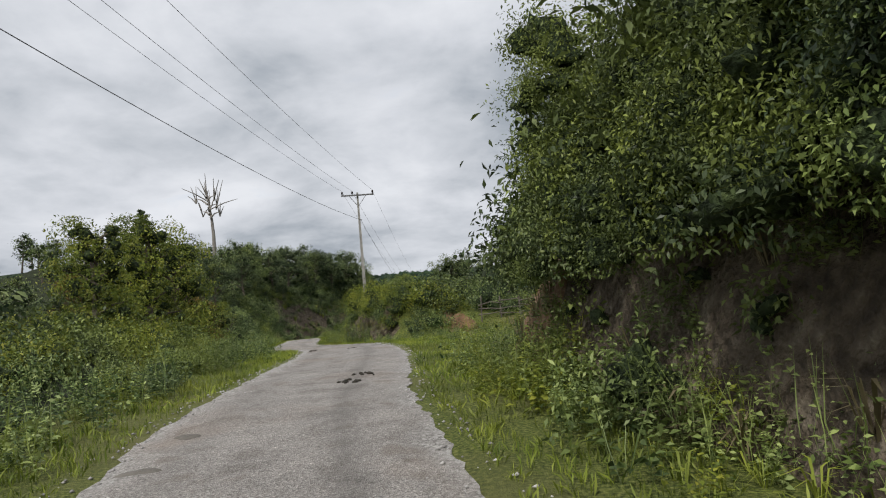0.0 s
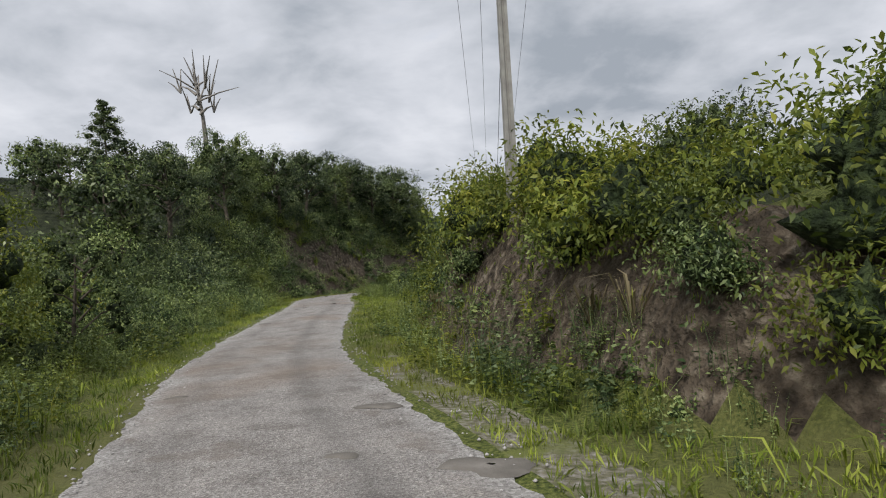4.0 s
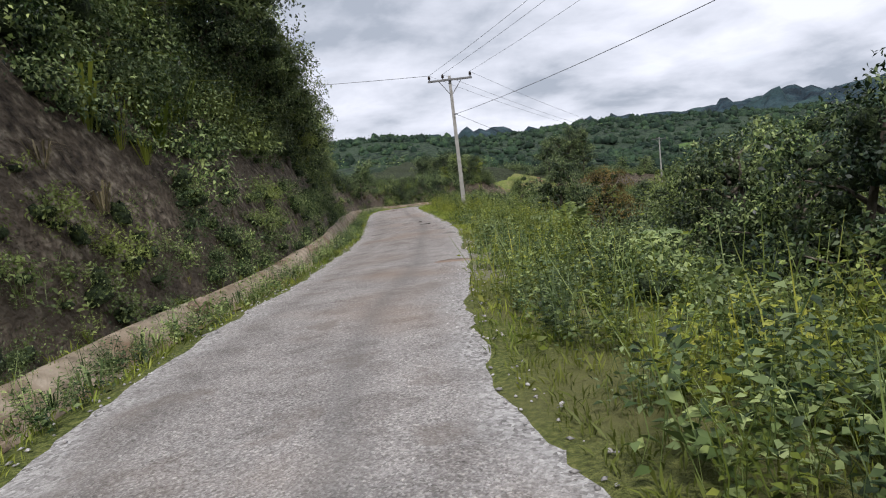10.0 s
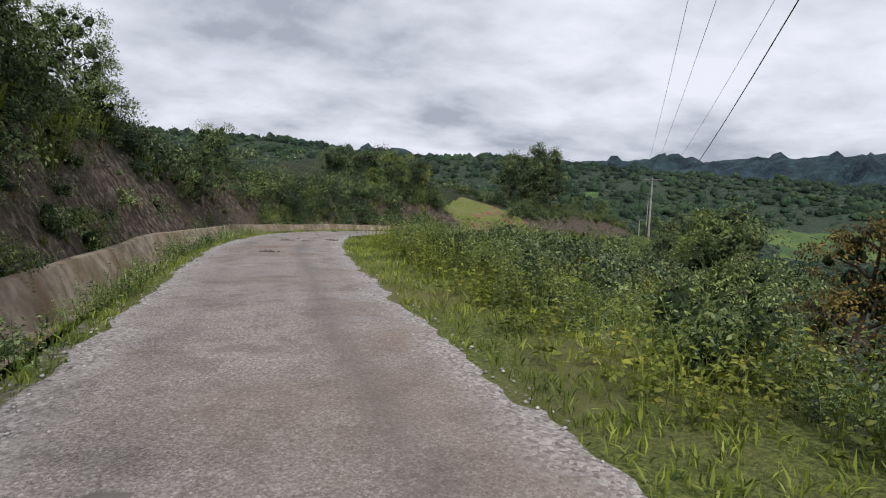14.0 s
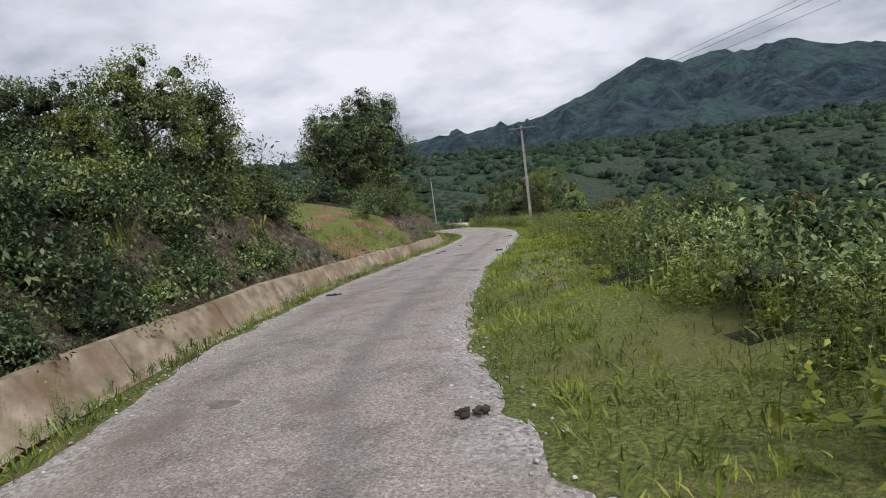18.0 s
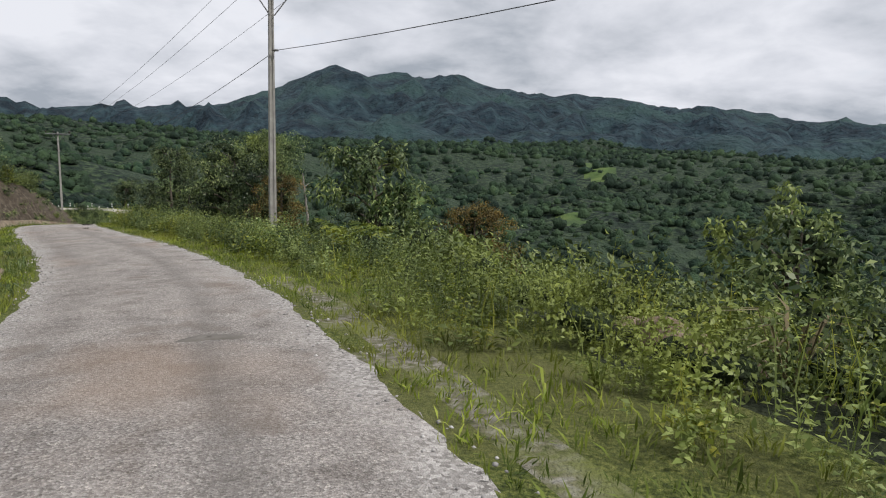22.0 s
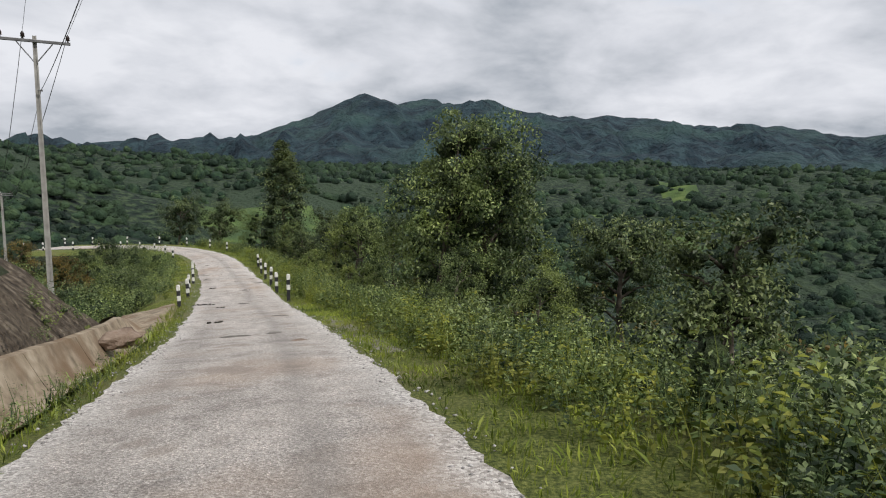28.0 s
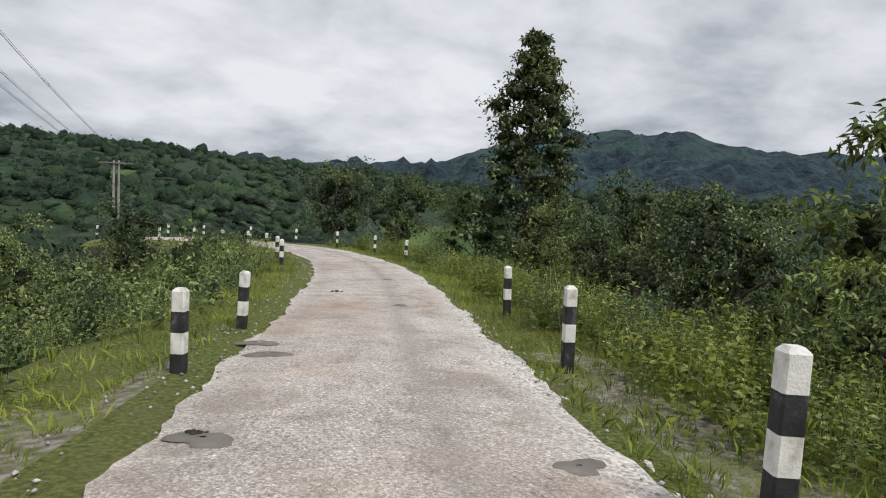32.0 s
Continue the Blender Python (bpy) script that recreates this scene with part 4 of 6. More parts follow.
BUSH_BIG = [bush_shape(1150, 0.085, 8, mass_grid=(12, 7), width=0.42), bush_shape(1100, 0.08, 9, tall=1.2, mass_grid=(12, 7), width=0.4)]
BUSH_MID = [bush_shape(300, 0.112, 6, mass_grid=(8, 5)), bush_shape(300, 0.105, 7, mass_grid=(8, 5)), bush_shape(280, 0.12, 5, tall=1.2, mass_grid=(8, 5))]
BUSH_LOW = [bush_shape(105, 0.18, 5, mass_grid=(7, 5)), bush_shape(105, 0.17, 6, mass_grid=(7, 5)), bush_shape(95, 0.2, 4, tall=1.2, mass_grid=(7, 5))]
WEED = [weed_shape(16, 0.12), weed_shape(15, 0.14), weed_shape(18, 0.1, 1.2)]
def short_tuft(n):
    """A tuft of short grass: one leaf-shaped blade each."""
    p = ball_points(n) * (0.5, 0.5, 0.0)
    o = p * 1.2 + (0, 0, 1.0)
    return leaves(p, o, 1.0, width=0.12, droop=0.0, spread=0.55)


SHORT = [short_tuft(5), short_tuft(4), short_tuft(5)]
TUFT = [blade_shape(7, 1.0, 0.06), blade_shape(6, 1.0, 0.07, 0.9), blade_shape(8, 0.8, 0.06)]
REED = [blade_shape(26, 1.0, 0.035, 0.95), blade_shape(22, 1.0, 0.045, 0.8)]


def grow(name, shapes, spots, sizes, material, label, category="undergrowth", tall=None, sink=0.05):
    s, lat_ = spots
    lo, hi = sizes
    sc = rng.uniform(lo, hi, len(s)) * (0.75 + 0.5 * rng.random(len(s)))
    p = on_ground(s, lat_) - np.stack([0 * sc, 0 * sc, sink * sc], -1)
    return stuff(name, scatter(shapes, p, sc, tall), M[material], label, category)


def both_spots(*spots):
    return np.concatenate([a for a, _ in spots]), np.concatenate([b for _, b in spots])


# short grass on the verges and the two meadows
grow("verge_grass", SHORT, both_spots(sprinkle(-4, 80, 0.0, 1.2, 1, 0.14), sprinkle(80, 189, 0.0, 0.55, 1, 0.13), sprinkle(189, 208, 0, 1.2, 1, 0.15), sprinkle(208, 241, 0, 0.55, 1, 0.13), sprinkle(241, 286, 0.0, 0.6, 1, 0.16), sprinkle(250, 286, 0.6, 1.2, 1, 0.17), sprinkle(-4, 286, 0.0, 1.4, -1, 0.14), sprinkle(13, 35, 1.4, 8, -1, 0.17), sprinkle(54, 70, 1.4, 4.6, -1, 0.18), sprinkle(162, 175, 2.2, 8, 1, 0.34), sprinkle(52, 62, 4.6, 8, -1, 0.28), sprinkle(150, 165, 1.4, 3.4, -1, 0.19), sprinkle(34, 56, 1.4, 2.3, -1, 0.18), sprinkle(72, 100, 1.4, 1.8, 1, 0.18), sprinkle(72, 290, 1.4, 2.6, -1, 0.23), sprinkle(-4, 66, 1.2, 2.0, 1, 0.22)),
     (0.065, 0.14), "grass", "short yellow-green grass along the road verges", "grass")
grow("tall_grass", TUFT + REED, both_spots(sprinkle(0, 80, 0.8, 2.2, 1, 0.6), sprinkle(80, 189, 1.7, 2.2, 1, 0.7), sprinkle(250, 290, 0.8, 2.2, 1, 0.6), sprinkle(34, 56, 1.0, 2.4, -1, 0.6), sprinkle(72, 136, 1.0, 3.0, -1, 0.62), sprinkle(136, 166, 2.4, 3.4, -1, 0.62), sprinkle(166, 290, 1.0, 3.0, -1, 0.8), sprinkle(0, 14, 0.6, 2.0, -1, 0.4), sprinkle(14, 34, 1, 7, -1, 2.2)), (0.16, 0.38), "grass", "long grass at the back of the verges", "grass")

# weeds at the road's edge
grow("verge_weeds", WEED, both_spots(sprinkle(-2, 74, 0.8, 3.0, 1, 0.66), sprinkle(70, 104, 0.35, 3.0, -1, 0.62), sprinkle(104, 136, 1.5, 3.0, -1, 0.68), sprinkle(136, 143, 1.5, 3.6, -1, 0.6), sprinkle(143, 166, 2.6, 3.6, -1, 0.7), sprinkle(166, 288, 0.9, 3.0, -1, 0.68), sprinkle(58, 72, 2.8, 5.0, -1, 0.6), sprinkle(66, 74, 0.9, 3, -1, 0.55), sprinkle(36, 54, 0.8, 2.2, -1, 0.6), sprinkle(0, 13, 0.8, 2.4, -1, 0.5), sprinkle(250, 290, 0.9, 3.0, 1, 0.7), sprinkle(241, 250, 2.5, 4.0, 1, 0.7)), (0.35, 0.75), "leaf", "leafy green weeds behind the verge", "weeds")
grow("yellow_weeds", WEED, both_spots(sprinkle(0, 60, 0.8, 4.0, 1, 1.2), sprinkle(58, 74, 2.0, 5.0, -1, 0.9), sprinkle(70, 104, 0.4, 4.0, -1, 0.9), sprinkle(104, 136, 1.4, 4.0, -1, 1.1), sprinkle(136, 166, 2.6, 4.2, -1, 1.0), sprinkle(166, 288, 0.8, 4.0, -1, 1.1), sprinkle(160, 174, 2.4, 7, 1, 1.6), sprinkle(28, 36, 4.0, 8.0, -1, 0.95), sprinkle(36, 54, 0.7, 2.0, -1, 0.9), sprinkle(0, 13, 0.8, 2.2, -1, 0.8)), (0.35, 0.75), "leaf_yellow", "yellow-green weeds among the bushes", "weeds")
grow("drain_weeds", WEED + BUSH_LOW, both_spots(sprinkle(74, 192, 1.7, 2.4, 1, 0.62), sprinkle(208, 240, 1.75, 2.4, 1, 0.85)), (0.28, 0.52), "leaf", "green weeds between the drain and the bank", "weeds")
grow("drain_edge_weeds", WEED + TUFT, both_spots(sprinkle(74, 192, 0.15, 0.62, 1, 0.42), sprinkle(208, 240, 0.15, 0.62, 1, 0.45)), (0.16, 0.36), "leaf", "small weeds on the road side of the drain", "weeds")

# bushes
grow("bushes_by_road", BUSH, both_spots(sprinkle(-4, 66, 1.9, 4.4, 1, 1.12), sprinkle(72, 134, 1.9, 4.4, -1, 1.1), sprinkle(134, 143, 1.9, 4.6, -1, 0.9), sprinkle(143, 150, 2.9, 5.6, -1, 0.85), sprinkle(150, 168, 3.8, 6.0, -1, 1.1), sprinkle(168, 290, 2.0, 4.4, -1, 1.15), sprinkle(250, 290, 1.5, 4.0, 1, 1.1), sprinkle(241, 250, 3.0, 4.5, 1, 1.0)),
     (0.45, 0.85), "leaf", "dense green bushes behind the verge", "bushes")
grow("meadow_edge_bushes", BUSH, both_spots(sprinkle(59, 74, 4.6, 9.5, -1, 1.0), sprinkle(67, 76, 2.4, 6.5, -1, 1.0), sprinkle(30, 36, 6.5, 10, -1, 1.3)), (0.8, 1.4), "leaf", "leafy bushes at the far side of the meadow", "bushes")
grow("meadow_brush", BUSH_MID, both_spots(sprinkle(52, 76, 9, 17, -1, 1.4), sprinkle(24, 40, 13, 30, -1, 1.9)), (1.0, 1.9), "leaf_dark", "dark brush behind the meadow", "bushes")
grow("bushes_behind", BUSH_MID, both_spots(sprinkle(-4, 66, 4.0, 8.0, 1, 1.3), sprinkle(74, 288, 4.0, 7.5, -1, 1.4), sprinkle(242, 290, 4.0, 9.0, 1, 1.4)), (0.7, 1.15), "leaf", "green bushes on the slope", "bushes")
grow("bushes_dark", BUSH_MID, both_spots(sprinkle(-4, 64, 5.0, 12.0, 1, 2.2), sprinkle(74, 288, 4.5, 11.0, -1, 2.1), sprinkle(242, 290, 4.5, 13.0, 1, 2.0)), (0.8, 1.5), "leaf_dark", "dark green bushes on the slope", "bushes")
grow("bank_bushes", BUSH, both_spots(sprinkle(64, 119, 3.6, 6.4, 1, 1.05), sprinkle(117, 133, 2.7, 4.8, 1, 1.05), sprinkle(151, 161, 3.2, 5.2, 1, 1.05), sprinkle(174, 236, 3.4, 5.0, 1, 1.1), sprinkle(34, 54, 3.0, 4.5, -1, 2.2)),
     (0.8, 1.4), "leaf_dark", "bushes overhanging the top of the cutting", "bushes")
grow("bank_bushes_green", BUSH, both_spots(sprinkle(62, 119, 4.1, 6.4, 1, 1.6), sprinkle(119, 158, 2.9, 5.0, 1, 1.4), sprinkle(174, 236, 3.2, 5.5, 1, 1.4), sprinkle(34, 54, 2.4, 4.5, -1, 1.2)),
     (0.45, 0.8), "leaf", "green bushes along the top of the cutting", "bushes")
grow("bank_top_brush", BUSH_MID, both_spots(sprinkle(60, 122, 6.0, 11.0, 1, 1.2), sprinkle(119, 133, 4.6, 9.0, 1, 1.3), sprinkle(150, 162, 4.6, 9, 1, 1.3), sprinkle(176, 236, 4.6, 9.0, 1, 1.4), sprinkle(-8, 11, 4.2, 9.0, -1, 1.2), sprinkle(34, 56, 4.2, 10.0, -1, 1.2)), (0.8, 1.4), "leaf_dark", "brush above the cutting", "bushes")
grow("overhanging_shrubs", BUSH_BIG, both_spots(sprinkle(60, 122, 4.2, 6.6, 1, 1.35), sprinkle(119, 131, 3.3, 5.4, 1, 1.4), sprinkle(152, 160, 4.2, 6, 1, 1.3), sprinkle(104, 124, 3.4, 5.0, 1, 1.2), sprinkle(-8, 11, 2.5, 5.4, -1, 1.05), sprinkle(11, 14.5, 4.2, 7.0, -1, 1.3)), (1.1, 1.8), "leaf_dark", "tall dark shrubs overhanging the cutting", "bushes", sink=0.2)
grow("overhanging_shrubs_green", BUSH_BIG, both_spots(sprinkle(60, 122, 3.8, 6.6, 1, 2.2), sprinkle(119, 131, 3.2, 5.4, 1, 2.0), sprinkle(152, 160, 3.9, 6, 1, 1.5), sprinkle(-8, 9.8, 2.4, 5.4, -1, 1.6)), (0.9, 1.5), "leaf", "tall green shrubs overhanging the cutting", "bushes", sink=0.2)
hs, hd = rng.uniform(-6, 10.5, 52), rng.uniform(1.7, 3.0, 52)
hang = on_road(hs, -(HALF + hd), rng.uniform(2.5, 4.8, 52))
stuff("hanging_branches", scatter(BUSH_BIG, hang, rng.uniform(0.55, 0.95, 52)), M["leaf"], "leafy branches hanging out from the top of the bank", "branches")
grow("olive_shrubs", BUSH_BIG, both_spots(sprinkle(34, 55, 2.5, 5.6, -1, 0.95), sprinkle(0, 60, 4, 9, 1, 1.9)), (0.8, 1.4), "leaf_yellow", "olive-yellow shrubs on the bank top", "bushes", sink=0.1)
grow("bank_cover", BUSH_BIG, both_spots(sprinkle(-8, 9.5, 2.5, 3.2, -1, 0.8), sprinkle(-8, 9, 1.5, 2.4, -1, 1.25)), (0.5, 0.9), "leaf", "creeping green plants covering the bank", "bushes")
grow("slope_cover", BUSH_MID, both_spots(sprinkle(73, 79.5, 1.6, 3, 1, 0.7), sprinkle(56, 80, 2.2, 6.5, 1, 0.75), sprinkle(79, 88, 3.6, 4.9, 1, 0.65), sprinkle(66, 79, 1.9, 5, 1, 0.8), sprinkle(88, 121, 3.3, 4.9, 1, 0.68), sprinkle(91, 95, 2.0, 4.6, 1, 0.9), sprinkle(119, 126, 2.5, 3.4, 1, 0.8), sprinkle(138, 146, 2.5, 3.4, 1, 0.8), sprinkle(84, 118, 2.9, 4.9, 1, 0.72), sprinkle(60, 78, 2.6, 7.0, 1, 0.8), sprinkle(108, 119, 2.6, 4.0, 1, 0.9)), (0.6, 1.05), "leaf", "low green plants covering the bank", "bushes")
grow("bank_creepers", BUSH_LOW + WEED, both_spots(sprinkle(62, 119, 1.9, 4.8, 1, 1.1), sprinkle(119, 158, 1.9, 3.4, 1, 1.0), sprinkle(139, 152, 1.9, 3.8, 1, 0.62), sprinkle(-6, 10, 1.6, 3.2, -1, 0.6), sprinkle(36, 52, 1.6, 3.0, -1, 1.5), sprinkle(176, 236, 1.8, 3.8, 1, 1.4)),
     (0.25, 0.55), "leaf", "creepers and small plants on the bank face", "creepers")
grow("hanging_grass", REED, both_spots(sprinkle(64, 119, 3.8, 5.5, 1, 1.15), sprinkle(-6, 10, 2.2, 4.0, -1, 0.8), sprinkle(119, 158, 2.6, 3.6, 1, 1.6)), (0.8, 1.5), "grass", "long arching grass hanging over the cutting", "grass")
grow("dry_grass", REED, both_spots(sprinkle(-6, 13, 1.6, 3.2, -1, 0.7), sprinkle(36, 52, 1.8, 3.4, -1, 1.0), sprinkle(140, 200, 3.0, 8.0, -1, 2.0), sprinkle(189, 199, 4.0, 9.0, -1, 0.7), sprinkle(80, 118, 2.2, 5, 1, 1.7), sprinkle(120, 158, 2.0, 3.4, 1, 1.3)), (0.4, 0.8), "dry", "dry brown grass stems on the bank", "grass")
grow("rust_bushes", BUSH_MID, both_spots(sprinkle(4, 50, 5.0, 14.0, 1, 3.2), sprinkle(80, 200, 6.0, 13.0, -1, 4.0)), (0.7, 1.2), "leaf_rust", "rusty brown-leaved bushes", "bushes")
grow("slope_brush", BUSH_LOW, both_spots(sprinkle(-4, 64, 8, 18, 1, 1.7), sprinkle(60, 122, 10, 30, 1, 2.5), sprinkle(74, 288, 7.5, 17, -1, 2.1), sprinkle(120, 134, 8, 20, 1, 2.3), sprinkle(176, 236, 8, 20, 1, 2.3), sprinkle(240, 288, 7, 22, 1, 2.1), sprinkle(0, 13, 7, 15, -1, 1.6), sprinkle(34, 56, 8, 15, -1, 1.7)),
     (0.9, 1.7), "leaf_dark", "thick brush over the slopes", "brush")


# ---- trees ----
def limbs(height, spread, n, lean=0.0, start=0.4, r=0.12):
    """Trunk and limbs: their tubes, and the limb ends."""
    top = np.array([lean * height, rng.normal() * 0.05 * height, height])
    u = np.linspace(0, 1, 8)[:, None]
    bend = np.stack([np.sin(u[:, 0] * 3) * 0.05 * height, np.cos(u[:, 0] * 2.4) * 0.04 * height - 0.04 * height, 0 * u[:, 0]], 1)
    trunk = top * u + bend
    trunk[0, 2] = -0.4
    out, tips = [tube(trunk, r * (1.1 - 0.85 * u[:, 0]))], [trunk[-1]]
    for k in range(n):
        a = k * 2.4 + rng.uniform(-0.4, 0.4)
        b = start + (0.95 - start) * (k + 0.5) / n
        base = trunk[0] + (trunk[-1] - trunk[0]) * b + np.array([np.interp(b, u[:, 0], bend[:, 0]), np.interp(b, u[:, 0], bend[:, 1]), 0])
        L = spread * rng.uniform(0.7, 1.1) * (1.15 - 0.5 * b)
        tip = base + (math.cos(a) * L, math.sin(a) * L, L * rng.uniform(0.25, 0.7))
        midp = (base + tip) / 2 + (0, 0, 0.12 * L)
        out.append(tube([base, midp, tip], [r * 0.45, r * 0.28, r * 0.1], 5))
        tips.append(tip)
    return out, np.array(tips)


def crown_of(tips, size, n, leaf, squash=0.8, fill=0.55, **k):
    """Clumps of leaves round the limb ends, most over a dark inner core."""
    vs, masses, middle = [], [], tips.mean(0)
    for tip in tips:
        for _ in range(4):
            c = tip + np.clip(rng.normal(size=3), -1.6, 1.6) * size * (0.46, 0.46, 0.34)
            m = max(int(n / len(tips) / 4), 6)
            p = ball_points(m, 0.7)
            r = size * rng.uniform(0.36, 0.74)
            q = c + p * r * rng.uniform(fill + 0.1, 1.12, (m, 1)) * (1, 1, squash)
            vs.append(leaves(q, p, leaf, **{"face": 0.9, "width": 0.5, **k}))
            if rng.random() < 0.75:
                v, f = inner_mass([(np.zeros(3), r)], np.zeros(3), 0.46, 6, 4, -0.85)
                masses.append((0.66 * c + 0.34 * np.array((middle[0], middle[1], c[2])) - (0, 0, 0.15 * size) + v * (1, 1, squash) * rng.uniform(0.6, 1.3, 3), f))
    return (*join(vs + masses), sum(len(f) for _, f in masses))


def tree_meshes(height, spread, n_limbs, n_leaves, leaf, clump, material="leaf_dark", bark="bark", lean=0.0, start=0.35, r=0.12, **k):
    tubes, tips = limbs(height, spread, n_limbs, lean, start, r)
    v, f, inner = crown_of(tips, clump, n_leaves, leaf, **k)
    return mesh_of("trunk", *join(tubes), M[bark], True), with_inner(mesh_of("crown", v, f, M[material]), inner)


def plant_tree(meshes, place, size, label, category="tree", turn=None, name="tree", group=""):
    ob = thing(name, label, category, [float(v) for v in place], group)
    ob.matrix_basis = pose(*[float(v) for v in place], 0, 0, rng.uniform(0, 360) if turn is None else turn) @ Matrix.Diagonal((size, size, size, 1))
    part("trunk", meshes[0], None, ob)
    part("crown", meshes[1], None, ob)
    return ob


# unit trees, about 5 m high
ROUND = [tree_meshes(3.8, 1.45, 14, 7000, 0.11, 0.85, fill=0.38), tree_meshes(4.0, 1.3, 15, 7000, 0.105, 0.8, fill=0.38), tree_meshes(3.7, 1.6, 14, 7000, 0.115, 0.9, fill=0.38)]
GREEN = [tree_meshes(3.8, 1.5, 16, 9000, 0.11, 0.9, "leaf", start=0.1, fill=0.34, width=0.42, r=0.09), tree_meshes(4.1, 1.3, 16, 9000, 0.105, 0.85, "leaf", start=0.1, fill=0.34, width=0.42, r=0.09)]
YELLOW = [tree_meshes(3.9, 1.25, 16, 7000, 0.1, 0.74, "leaf_yellow", start=0.1, fill=0.42)]
RUST = [tree_meshes(3.7, 1.25, 15, 7000, 0.1, 0.74, "leaf_rust", start=0.1, fill=0.42)]
HILL = [tree_meshes(3.9, 1.4, 9, 680, 0.26, 0.92), tree_meshes(4.0, 1.3, 9, 680, 0.25, 0.9), tree_meshes(3.8, 1.4, 9, 680, 0.26, 0.9, "leaf"), tree_meshes(4.4, 0.95, 11, 680, 0.23, 0.72)]
OPEN = [tree_meshes(4.2, 1.9, 13, 3600, 0.12, 0.62, "leaf_dark", start=0.35, lean=0.08, fill=0.38, squash=0.6), tree_meshes(4.3, 1.7, 13, 3600, 0.12, 0.6, "leaf_dark", start=0.4, lean=-0.1, fill=0.38, squash=0.6)]
LARGE = [tree_meshes(4.1, 1.1, 22, 22000, 0.075, 0.7, "leaf", start=0.06, fill=0.4, r=0.07), tree_meshes(4.2, 1.05, 22, 22000, 0.075, 0.7, "leaf", start=0.06, fill=0.4, r=0.07)]
DEEP = [tree_meshes(4.1, 1.2, 17, 9000, 0.1, 0.75, "leaf_deep", start=0.1, fill=0.36), tree_meshes(4.1, 1.1, 17, 9000, 0.095, 0.72, "leaf_deep", start=0.15, fill=0.36)]
BROAD = [tree_meshes(3.9, 1.5, 13, 3000, 0.21, 0.74, "leaf", start=0.2, fill=0.38, width=0.36, droop=0.5), tree_meshes(3.7, 1.6, 13, 3000, 0.22, 0.74, "leaf", start=0.15, fill=0.38, width=0.38, droop=0.5)]
TALL = [tree_meshes(4.4, 0.85, 20, 9000, 0.075, 0.52, "leaf_dark", start=0.1, r=0.08), tree_meshes(4.4, 0.9, 19, 9000, 0.08, 0.55, "leaf_dark", start=0.12, r=0.08)]
KINDS = {"deep": (DEEP, "dense deep green tree"), "large": (LARGE, "large dense leafy green tree"), "broad": (BROAD, "shrub with long drooping green leaves"), "round": (ROUND, "dark green broadleaf tree"), "green": (GREEN, "fresh green bushy tree"), "yellow": (YELLOW, "yellow-green leaved tree"), "rust": (RUST, "rusty brown-leaved small tree"), "open": (OPEN, "open-crowned tree with dark bare limbs"), "tall": (TALL, "tall narrow dark tree")}

